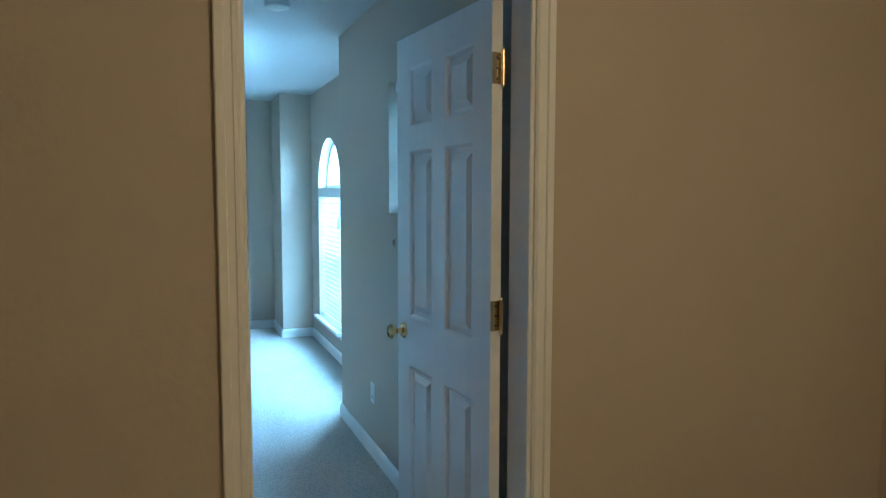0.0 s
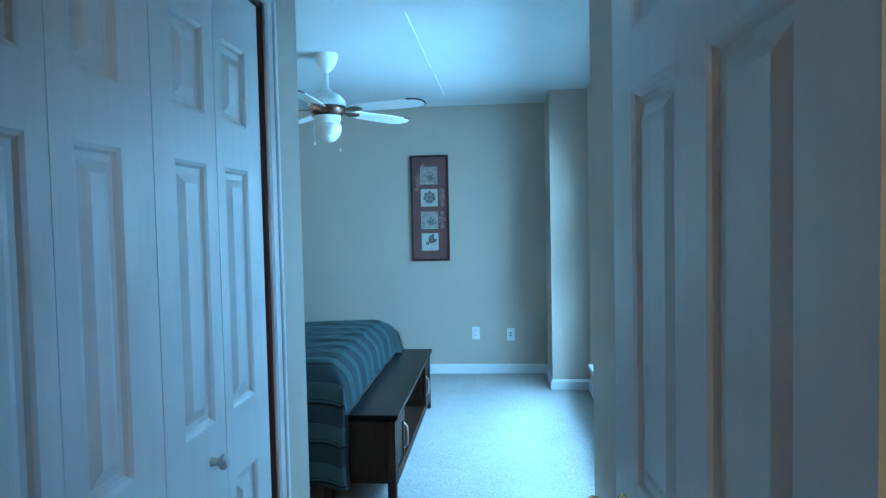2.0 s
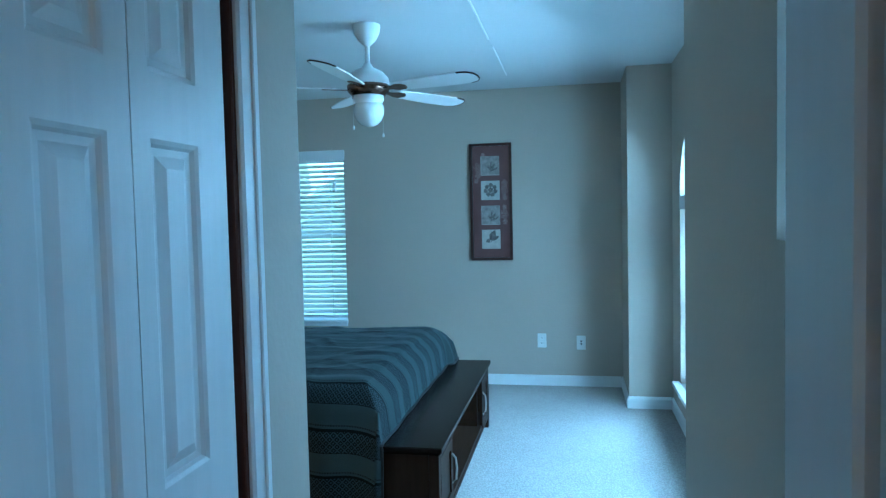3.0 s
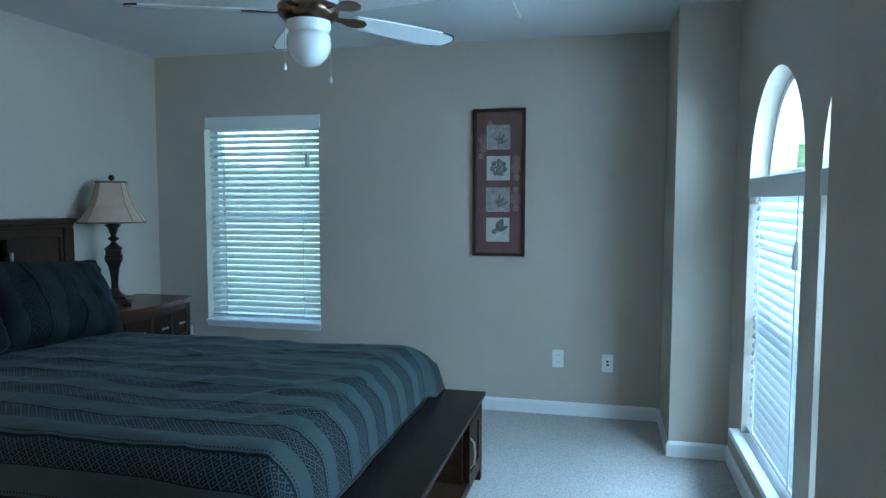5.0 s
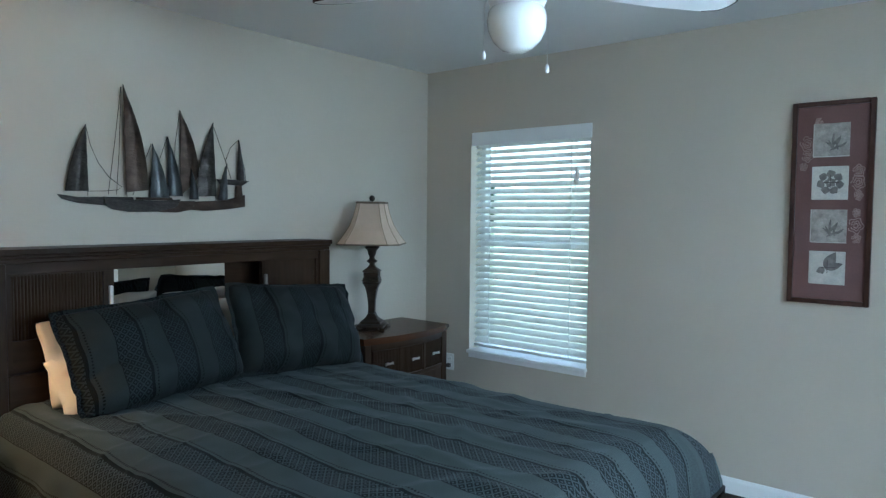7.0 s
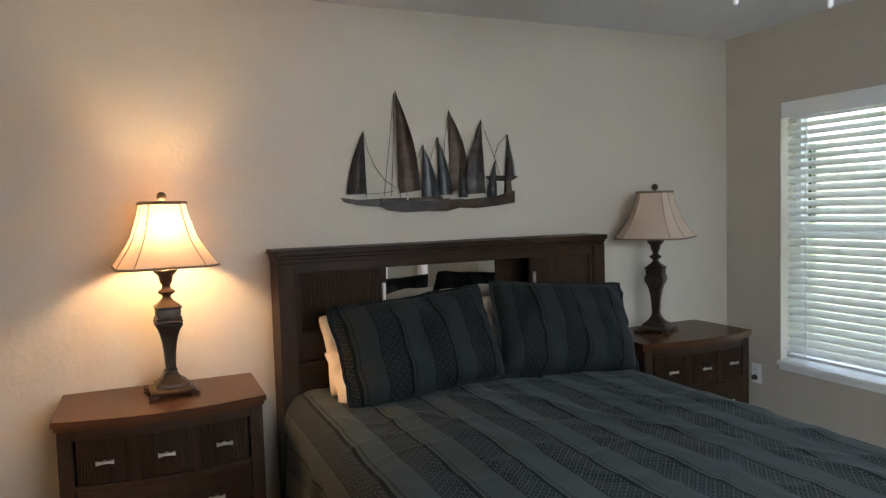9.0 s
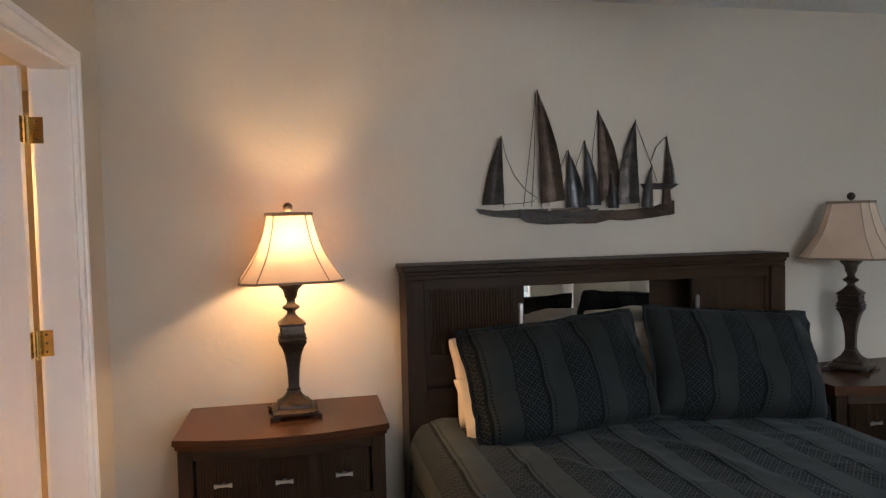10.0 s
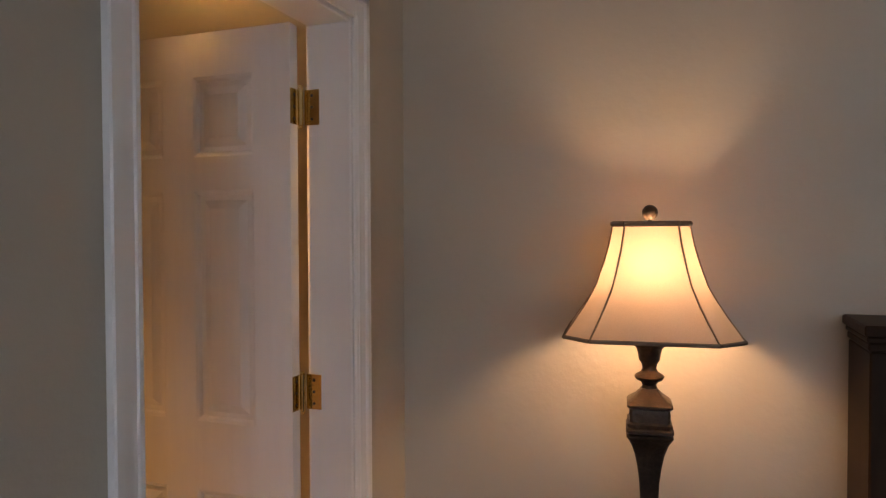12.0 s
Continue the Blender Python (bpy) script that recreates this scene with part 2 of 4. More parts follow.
def part(name, bm, material_, parent=None, label="", smooth=False):
    ob = new(name, mesh_of(bm, material_, name, smooth))
    if parent is not None:
        ob.parent = parent
    if label:
        tagged(ob, label)
    return ob


def thing(name, label, category, m=None, group="", kind=""):
    ob = new(name)
    ob.empty_display_size = 0.1
    ob.matrix_basis = m if m is not None else Matrix()
    return tagged(ob, label, category, group, kind)


def box(bm, x0, x1, y0, y1, z0, z1, bevel=0.0, seg=1):
    r = bmesh.ops.create_cube(bm, size=1.0)
    vs = r["verts"]
    bmesh.ops.scale(bm, vec=(x1 - x0, y1 - y0, z1 - z0), verts=vs)
    bmesh.ops.translate(bm, vec=((x0 + x1) / 2, (y0 + y1) / 2, (z0 + z1) / 2), verts=vs)
    if bevel:
        es = {e for v in vs for e in v.link_edges}
        bmesh.ops.bevel(bm, geom=list(es), offset=bevel, segments=seg, affect="EDGES", profile=0.5)
    return bm


def boxes(*rows, bevel=0.0):
    bm = bmesh.new()
    for r in rows:
        box(bm, *r, bevel=bevel)
    return bm


def prism(bm, poly, axis, d0, d1):
    """Extrudes a polygon of (a, b) along an axis: x takes (y, z), y takes (x, z), z takes (x, y)."""
    def at(a, b, d):
        return {"x": (d, a, b), "y": (a, d, b), "z": (a, b, d)}[axis]
    lo = [bm.verts.new(at(a, b, d0)) for a, b in poly]
    hi = [bm.verts.new(at(a, b, d1)) for a, b in poly]
    bm.faces.new(lo), bm.faces.new(hi)
    k = len(poly)
    for i in range(k):
        bm.faces.new((lo[i], lo[(i + 1) % k], hi[(i + 1) % k], hi[i]))
    return bm


def lathe(bm, profile, sides=24, corner=0.0, square=False, cx=0.0, cy=0.0):
    """Turns (radius, z) pairs round the z axis. square: four flat sides, with corners cut by that share."""
    rings = []
    for r, z in profile:
        ring = []
        if square:
            c = r * (1 - corner)
            pts = [(r, -c), (r, c), (c, r), (-c, r), (-r, c), (-r, -c), (-c, -r), (c, -r)]
        else:
            pts = [(r * math.cos(2 * math.pi * i / sides), r * math.sin(2 * math.pi * i / sides)) for i in range(sides)]
        for x, y in pts:
            ring.append(bm.verts.new((cx + x, cy + y, z)))
        rings.append(ring)
    for a, b in zip(rings, rings[1:]):
        k = len(a)
        for i in range(k):
            bm.faces.new((a[i], a[(i + 1) % k], b[(i + 1) % k], b[i]))
    if profile[0][0] > 1e-4:
        bm.faces.new(rings[0][::-1])
    if profile[-1][0] > 1e-4:
        bm.faces.new(rings[-1])
    return bm


def tube(bm, points, radius, sides=8):
    """A round rod through the points."""
    rings = []
    for i, p in enumerate(points):
        p = Vector(p)
        a, b = Vector(points[max(i - 1, 0)]), Vector(points[min(i + 1, len(points) - 1)])
        d = (b - a).normalized()
        s = d.cross(Vector((0, 0, 1)) if abs(d.z) < 0.9 else Vector((1, 0, 0))).normalized()
        t = d.cross(s)
        rings.append([bm.verts.new(p + radius * (math.cos(2 * math.pi * k / sides) * s + math.sin(2 * math.pi * k / sides) * t))
                      for k in range(sides)])
    for a, b in zip(rings, rings[1:]):
        for k in range(sides):
            bm.faces.new((a[k], a[(k + 1) % sides], b[(k + 1) % sides], b[k]))
    bm.faces.new(rings[0][::-1]), bm.faces.new(rings[-1])
    return bm


def ball(bm, x, y, z, r, squash=1.0, seg=16):
    made = bmesh.ops.create_uvsphere(bm, u_segments=seg, v_segments=seg // 2, radius=r)["verts"]
    bmesh.ops.scale(bm, vec=(1, 1, squash), verts=made)
    bmesh.ops.translate(bm, vec=(x, y, z), verts=made)
    return bm


# ---- structure ----
H = 2.44


def structure(name, bm, material_, label, category):
    return tagged(part(name, bm, material_), label, category, kind="structure")


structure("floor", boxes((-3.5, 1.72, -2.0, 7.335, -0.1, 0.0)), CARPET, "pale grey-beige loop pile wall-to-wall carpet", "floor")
structure("ceiling", boxes((-3.6, 2.8, -2.1, 1.40, H, H + 0.15), (-3.6, 1.80, 1.40, 7.42, H, H + 0.15)), CEIL, "white lightly textured plaster ceiling", "ceiling")
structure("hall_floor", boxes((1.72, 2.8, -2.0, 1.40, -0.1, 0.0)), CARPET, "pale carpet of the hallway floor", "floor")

WX0, WX1, WZ0, WZ1 = -1.985, -1.095, 0.53, 1.985
structure("wall_north", boxes((-2.58, WX0, 7.135, 7.335, 0, H), (WX1, 1.72, 7.135, 7.335, 0, H), (WX0, WX1, 7.135, 7.335, 0, WZ0),
                              (WX0, WX1, 7.135, 7.335, WZ1, H)), WALL, "beige painted wall with a blinded window", "wall")
structure("wall_west", boxes((-2.58, -2.38, 3.165, 7.135, 0, H)), WALL, "beige painted wall behind the bed", "wall")
BX0, BX1, DH = -2.055, -1.322, 2.045
structure("wall_bath", boxes((-3.5, BX0, 3.045, 3.165, 0, H), (BX1, 0.145, 3.045, 3.165, 0, H), (BX0, BX1, 3.045, 3.165, DH, H)), WALL,
          "beige painted wall with the bathroom doorway", "wall")
CY0, CY1, CH = 1.575, 2.84, 2.045
structure("wall_closet", boxes((0.045, 0.145, 1.40, CY0, 0, H), (0.045, 0.145, CY1, 3.045, 0, H), (0.045, 0.145, CY0, CY1, CH, H)), WALL,
          "beige painted wall with the closet opening", "wall")
EX0, EX1, HALL_W, ENTRY_B = 0.336, 1.133, 1.258, 1.352
structure("wall_entry", boxes((-3.5, 0.145, HALL_W, 1.40, 0, H), (0.145, EX0, HALL_W, ENTRY_B, 0, H), (EX1, 2.7, 1.28, 1.40, 0, H), (EX0, EX1, 1.28, 1.40, DH + 0.02, H)), WALL,
          "beige painted wall with the bedroom doorway", "wall")
RY0, RY1, RZ0, RZ1 = 2.25, 2.868, 1.36, 2.0
structure("wall_passage", boxes((1.20, 1.42, 1.40, RY0, 0, H), (1.20, 1.42, RY1, 3.92, 0, H), (1.20, 1.42, RY0, RY1, 0, RZ0),
                                (1.20, 1.42, RY0, RY1, RZ1, H), (1.42, 1.72, 3.72, 3.92, 0, H)), WALL,
          "beige painted wall beside the entry with a small high window", "wall")
structure("pier", boxes((1.215, 1.52, 6.535, 7.135, 0, H)), WALL, "boxed-out beige corner pier beside the arched windows", "pier")
structure("wall_hall_west", boxes((-1.7, -1.6, -1.9, 1.28, 0, H)), WALL, "beige hallway wall", "wall")
structure("wall_hall_east", boxes((2.6, 2.7, -1.9, 1.28, 0, H)), WALL, "beige hallway wall", "wall")
structure("wall_hall_south", boxes((-1.7, 2.7, -2.0, -1.9, 0, H)), WALL, "beige hallway wall", "wall")
structure("bath_ceiling", boxes((-3.4, -0.6, 1.40, 3.045, 2.20, 2.43)), CEIL, "lowered white bathroom ceiling", "ceiling")
structure("wall_bath_west", boxes((-3.5, -3.4, 1.40, 3.045, 0, H)), WALL, "beige bathroom wall", "wall")
structure("wall_closet_back", boxes((-0.6, -0.5, 1.40, 3.045, 0, H)), WALL, "beige wall between closet and bathroom", "wall")

# the wall with the two arched windows
AR, AZ0, AZS = 0.455, 0.27, 1.50
ARCHES = (5.735, 4.63)


def arch_curve(c, r, z, k=28):
    return [(c - r * math.cos(math.pi * i / k), z + r * math.sin(math.pi * i / k)) for i in range(k + 1)]


bm = boxes((1.52, 1.72, 3.92, ARCHES[1] - AR, 0, H), (1.52, 1.72, ARCHES[1] + AR, ARCHES[0] - AR, 0, H),
           (1.52, 1.72, ARCHES[0] + AR, 7.135, 0, H))
for c in ARCHES:
    box(bm, 1.52, 1.72, c - AR, c + AR, 0, AZ0)
    prism(bm, arch_curve(c, AR, AZS) + [(c + AR, H), (c - AR, H)], "x", 1.52, 1.72)
structure("wall_east", bm, WALL, "beige painted wall with two tall arched windows", "wall")


def baseboard(x0, y0, x1, y1, nx, ny):
    """White skirting board from one corner to the other, its face towards (nx, ny)."""
    bm = bmesh.new()
    d = Vector((x1 - x0, y1 - y0, 0))
    prof = [(0, 0), (0.014, 0), (0.014, 0.068), (0.010, 0.078), (0.006, 0.086), (0, 0.086)]
    lo = [bm.verts.new((x0 + nx * a, y0 + ny * a, b)) for a, b in prof]
    hi = [bm.verts.new((x0 + d.x + nx * a, y0 + d.y + ny * a, b)) for a, b in prof]
    bm.faces.new(lo), bm.faces.new(hi)
    for i in range(len(prof)):
        j = (i + 1) % len(prof)
        bm.faces.new((lo[i], lo[j], hi[j], hi[i]))
    structure("baseboard", bm, TRIM, "white painted wooden baseboard along the carpet", "baseboard")


for row in ((-2.366, 7.135, 1.201, 7.135, 0, -1), (-2.38, 3.165, -2.38, 7.135, 1, 0), (1.215, 6.521, 1.215, 7.135, -1, 0),
            (1.215, 6.535, 1.506, 6.535, 0, -1), (1.52, 3.934, 1.52, 6.535, -1, 0), (1.186, 3.92, 1.52, 3.92, 0, 1),
            (1.20, 1.47, 1.20, 3.92, -1, 0), (0.145, 2.92, 0.145, 3.179, 1, 0), (-1.27, 3.165, 0.145, 3.165, 0, 1),
            (-2.366, 3.165, -2.14, 3.165, 0, 1), (0.145, 1.41, 0.145, 1.50, 1, 0), (1.19, 1.28, 2.6, 1.28, 0, -1), (-1.6, HALL_W, 0.28, HALL_W, 0, -1)):
    baseboard(*row)


def door_casing(kind, axis, a0, a1, top, face, out, depth0, depth1, label, w=0.066, deeper=0.0, shallower=0.0, jamb_surface=None):
    """Jambs and moulded casing of an opening. axis: the wall's long axis; face: the wall face that the casing sits on; out: its normal's sign."""
    t = thing(kind, label, "door frame", kind="structure")

    def put(name, rows, paint=None):
        bm = bmesh.new()
        for u0, u1, v0, v1, z0, z1 in rows:
            if axis == "x":
                box(bm, u0, u1, v0, v1, z0, z1, bevel=0.003)
            else:
                box(bm, v0, v1, u0, u1, z0, z1, bevel=0.003)
        part(name, bm, paint or TRIM, t)

    jt = 0.018
    put("jamb", [(a0, a0 + jt, depth0 - 0.001 - deeper, depth1 + 0.001 - shallower, 0, top)], jamb_surface)
    put("jamb", [(a1 - jt, a1, depth0 - 0.001, depth1 + 0.001, 0, top)], jamb_surface)
    put("head_jamb", [(a0 + jt, a1 - jt, depth0 - 0.001, depth1 + 0.001, top - jt, top)], jamb_surface)
    for f, o in zip(face, out):
        step = deeper if f == depth0 else shallower

        def lay(lo, hi, f=f - step):
            return (min(f, f + o * hi), max(f, f + o * hi)) if lo == 0 else (min(f + o * lo, f + o * hi), max(f + o * lo, f + o * hi))
        flat, bead, mid = lay(0, 0.012), lay(0, 0.019), lay(0, 0.015)
        rows_l = [(a0 + 0.006 - w, a0 + 0.006, *flat, 0, top + w - 0.006), (a0 + 0.006 - w - 0.001, a0 + 0.006 - w + 0.022, *bead, 0, top + w - 0.005),
                  (a0 - 0.012, a0 + 0.002, *mid, 0, top)]
        flat, bead, mid = [(p + step, q + step) for p, q in (flat, bead, mid)]
        rows_r = [(a1 - 0.006, a1 - 0.006 + w, *flat, 0, top + w - 0.006), (a1 - 0.006 + w - 0.022, a1 - 0.005 + w, *bead, 0, top + w - 0.005),
                  (a1 - 0.002, a1 + 0.012, *mid, 0, top)]
        rows_t = [(a0 + 0.006, a1 - 0.006, *flat, top - 0.006, top - 0.006 + w), (a0 + 0.006 - w, a1 - 0.006 + w, *bead, top + w - 0.028, top + w - 0.0055)]
        put("casing", rows_l)
        put("casing", rows_r)
        put("head_casing", rows_t)
    return t


door_casing("door_frame_entry", "x", EX0, EX1, DH, (1.28, 1.40), (-1, 1), 1.28, 1.40, "white painted door frame of the bedroom doorway", w=0.056, deeper=1.28 - HALL_W, shallower=1.40 - ENTRY_B)
door_casing("door_frame_bath", "x", BX0, BX1, DH, (3.165, 3.045), (1, -1), 3.045, 3.165, "white painted door frame of the bathroom doorway")
door_casing("closet_frame", "y", CY0, CY1, CH, (0.145,), (1,), 0.045, 0.145, "white painted frame of the closet opening with brown jambs", w=0.075, jamb_surface=JAMBW)


def panel_leaf(bm, w, h, t, cols, rows):
    """A moulded door leaf: x across from 0, z up, thickness t round y = 0. cols, rows: the edges of the sunk panels."""
    xs = sorted({0, w, *[c for p in cols for c in p]})
    zs = sorted({0, h, *[c for p in rows for c in p]})
    sunk = []
    for s in (-1, 1):
        g = {(x, z): bm.verts.new((x, s * t / 2, z)) for x in xs for z in zs}
        for i in range(len(xs) - 1):
            for j in range(len(zs) - 1):
                f = bm.faces.new((g[xs[i], zs[j]], g[xs[i + 1], zs[j]], g[xs[i + 1], zs[j + 1]], g[xs[i], zs[j + 1]])[::s])
                if (xs[i], xs[i + 1]) in cols and (zs[j], zs[j + 1]) in rows:
                    sunk.append(f)
    rim = [(x, 0) for x in xs] + [(w, z) for z in zs[1:]] + [(x, h) for x in xs[-2::-1]] + [(0, z) for z in zs[-2:0:-1]]
    bm.verts.ensure_lookup_table()
    bmesh.ops.remove_doubles(bm, verts=bm.verts, dist=1e-6)
    find = {(round(v.co.x, 5), v.co.y > 0, round(v.co.z, 5)): v for v in bm.verts}
    for a, b in zip(rim, rim[1:] + rim[:1]):
        q = [find[round(p[0], 5), side, round(p[1], 5)] for p, side in ((a, False), (b, False), (b, True), (a, True))]
        bm.faces.new(q)
    bmesh.ops.recalc_face_normals(bm, faces=bm.faces)
    for thick, depth in ((0.008, -0.004), (0.005, -0.007), (0.013, -0.001), (0.022, 0.009)):
        bmesh.ops.inset_individual(bm, faces=sunk, thickness=thick, depth=depth, use_even_offset=True)
    return bm


def hinge(parent, x, y, z, m_plate):
    """Brass butt hinge: knuckle at (x, y), its two plates along the given steps."""
    bm = bmesh.new()
    tube(bm, [(x, y, z - 0.048), (x, y, z + 0.048)], 0.007, 10)
    for k in (-0.03, 0.0, 0.03):
        tube(bm, [(x, y, z + k - 0.002), (x, y, z + k + 0.002)], 0.0078, 10)
    ball(bm, x, y, z + 0.051, 0.006, seg=8), ball(bm, x, y, z - 0.051, 0.006, seg=8)
    h = part("hinge", bm, BRASS, parent, "polished brass butt hinge", smooth=True)
    for row in m_plate:
        part("hinge_plate", boxes((*row, z - 0.045, z + 0.045)), BRASS, h)
        bm = bmesh.new()
        u0, u1, v0, v1 = row
        for k in (-0.03, 0.0, 0.03):
            ball(bm, (u0 + u1) / 2, (v0 + v1) / 2, z + k, 0.0045, seg=8)
        part("screw", bm, SLOT, h)
    return h


ROWS = ((0.22, 0.80), (0.985, 1.60), (1.69, 1.90))


def knob_set(parent, x, z, t):
    """Oval brass knobs on both faces, on a round rose."""
    for s in (-1, 1):
        bm = bmesh.new()
        prof = [(0.001, 0), (0.030, 0.0), (0.031, 0.004), (0.024, 0.010), (0.011, 0.014), (0.010, 0.030), (0.016, 0.036), (0.026, 0.044),
                (0.028, 0.054), (0.022, 0.063), (0.001, 0.066)]
        lathe(bm, prof, 20)
        bmesh.ops.transform(bm, matrix=Matrix.Translation((x, s * t / 2, z)) @ Matrix.Rotation(radians(-90 * s), 4, "X"), verts=bm.verts)
        part("door_knob", bm, BRASS, parent, "polished brass door knob", smooth=True)


def six_panel_door(name, label, w, m):
    t = thing(name, label, "door", m, kind="structure")
    bm = panel_leaf(bmesh.new(), w, 2.015, 0.035, ((0.11, w / 2 - 0.05), (w / 2 + 0.05, w - 0.11)), ROWS)
    leaf = part("leaf", bm, DOORW, t)
    leaf.location.z = 0.012
    knob_set(t, w - 0.06, 0.937, 0.035)
    return t


# the entry door stands open against the passage wall; its hinge line is the leaf's back corner
door = six_panel_door("door_1", "white six-panel bedroom door with brass knob, standing open", 0.700, pose(1.076, 1.409, 0, 0, 0, 95.0))
for z in (0.28, 1.094, 1.819):
    hinge(door, -0.012, -0.013, z, ((-0.0015, 0.0005, -0.017, 0.0172),))
door = six_panel_door("door_2", "white six-panel bathroom door with brass hinges, standing open", 0.695, pose(-2.006, 3.022, 0, 0, 0, -90))
for z in (0.28, 1.089, 1.82):
    hinge(door, -0.012, -0.012, z, ((-0.0015, 0.0005, -0.017, 0.0172), (-0.056, -0.014, -0.0308, -0.0288)))

# closet: four bifold leaves on a track
LEAVES = ((1.595, 1.886, 0.100, 0.050, 0), (1.888, 2.190, 0.055, 0.110, 1), (2.193, 2.485, 0.087, 0.056, 1), (2.488, 2.784, 0.047, 0.102, 0))
for y0, y1, c0, c1, knob in LEAVES:
    w = y1 - y0
    t = thing("closet_door", "white moulded bifold closet door leaf, closed", "closet door", pose(0.132, y0, 0, 0, 0, 90), group="bifold closet leaves",
              kind="structure")
    leaf = part("leaf", panel_leaf(bmesh.new(), w, 2.0, 0.03, ((c0, w - c1),), ((0.22, 0.78), (0.952, 1.543), (1.653, 1.852))), DOORW, t)
    leaf.location.z = 0.015
    if knob:
        bm = lathe(bmesh.new(), [(0.001, 0), (0.012, 0.0), (0.009, 0.010), (0.009, 0.016), (0.017, 0.024), (0.018, 0.032), (0.012, 0.039), (0.001, 0.041)], 16)
        kx = 0.10 if y0 < 2 else w - 0.085
        bmesh.ops.transform(bm, matrix=Matrix.Translation((kx, -0.015, 0.885)) @ Matrix.Rotation(radians(90), 4, "X"), verts=bm.verts)
        part("knob", bm, STEEL, t, "small round closet knob", smooth=True)


# ---- windows and blinds ----


def blind(label, m, w, z0, z1, tilt, pitch=0.0435, valance=True):
    """A Venetian blind: x across from 0, slats hung from z1 down to z0, room side towards -y."""
    t = thing("window_blind", label, "blind", m, group="venetian blinds")
    part("head_rail", boxes((0.004, w - 0.004, -0.028, 0.028, z1 - 0.045, z1), bevel=0.003), VINYL, t)
    if valance:
        part("valance", boxes((-0.012, w + 0.012, -0.048, -0.038, z1 - 0.075, z1 + 0.012), (-0.012, -0.004, -0.038, 0.0, z1 - 0.075, z1 + 0.012),
                              (w + 0.004, w + 0.012, -0.038, 0.0, z1 - 0.075, z1 + 0.012), bevel=0.002), VINYL, t, "white blind valance")
    bm = bmesh.new()
    pts = [(-0.025, -0.0016), (-0.012, 0.0012), (0, 0.0022), (0.012, 0.0012), (0.025, -0.0016)]
    poly = [(a, b + 0.0013) for a, b in pts] + [(a, b - 0.0013) for a, b in pts[::-1]]
    prism(bm, poly, "x", 0.006, w - 0.006)
    bmesh.ops.rotate(bm, cent=(0, 0, 0), matrix=Matrix.Rotation(radians(tilt), 3, "X"), verts=bm.verts)
    me = mesh_of(bm, BLIND, "slat", True)
    z, low = z1 - 0.075, z0 + 0.060
    while z > low:
        s = new("slat", me)
        s.parent, s.location.z = t, z
        z -= pitch
    part("bottom_rail", boxes((0.006, w - 0.006, -0.025, 0.025, z0 + 0.028, z0 + 0.044), bevel=0.003), VINYL, t)
    for x in (0.15 * w, 0.85 * w):
        for y in (-0.026, 0.026):
            part("ladder_cord", tube(bmesh.new(), [(x, y, z0 + 0.036), (x, y, z1 - 0.04)], 0.003, 5), VINYL, t)
    part("pull_cord", tube(bmesh.new(), [(w * 0.9, -0.036, z1 - 0.05), (w * 0.9, -0.036, z1 - 0.24)], 0.0014, 5), VINYL, t)
    part("cord_tassel", lathe(bmesh.new(), [(0.004, z1 - 0.24), (0.012, z1 - 0.256), (0.018, z1 - 0.33), (0.014, z1 - 0.345)], 10, cx=w * 0.9, cy=-0.036), PLASTIC, t)
    return t


def rect_window(name, label, m, w, z0, z1, depth, sill=True, reveal=0.2):
    """A single-hung window in a wall: x across from 0, room side towards -y, frame at the given depth."""
    t = thing(name, label, "window", m, kind="structure")
    mid = (z0 + z1) / 2
    part("window_frame", boxes((0, 0.035, depth, depth + 0.06, z0, z1), (w - 0.035, w, depth, depth + 0.06, z0, z1), (0.035, w - 0.035, depth, depth + 0.06, z0, z0 + 0.035),
                               (0.035, w - 0.035, depth, depth + 0.06, z1 - 0.035, z1)), VINYL, t)
    part("meeting_rail", boxes((0.035, w - 0.035, depth + 0.01, depth + 0.05, mid - 0.02, mid + 0.02), bevel=0.003), VINYL, t)
    for a, b in ((z0 + 0.035, mid - 0.02), (mid + 0.02, z1 - 0.035)):
        p = part("pane", boxes((0.035, w - 0.035, depth + 0.028, depth + 0.032, a, b)), GLASS, t)
        p.visible_shadow = False
    if sill:
        part("window_sill", boxes((-0.006, w + 0.006, -0.028, depth, z0 - 0.022, z0 + 0.002), bevel=0.004), TRIM, t, "white window sill")
        part("apron", boxes((0.0, w, -0.010, 0.0, z0 - 0.052, z0 - 0.022), bevel=0.003), TRIM, t)
    return t


# turned so that the room side (-y of the window) faces the room
rect_window("window_1", "white single-hung window behind a closed slatted blind", pose(WX0, 7.135, 0), WX1 - WX0, WZ0, WZ1, 0.12)
blind("white two-inch slatted blind with its slats tilted half shut", pose(WX0 + 0.022, 7.175, 0), WX1 - WX0 - 0.024, WZ0, WZ1, TILT1)
rect_window("window_2", "small white high window with slatted blind", pose(1.20, RY1, 0, 0, 0, -90), RY1 - RY0, RZ0, RZ1, 0.14, sill=False)
blind("small white slatted blind in a deep window reveal", pose(1.264, RY1, 0, 0, 0, -90), RY1 - RY0, RZ0, RZ1, 48, valance=False)


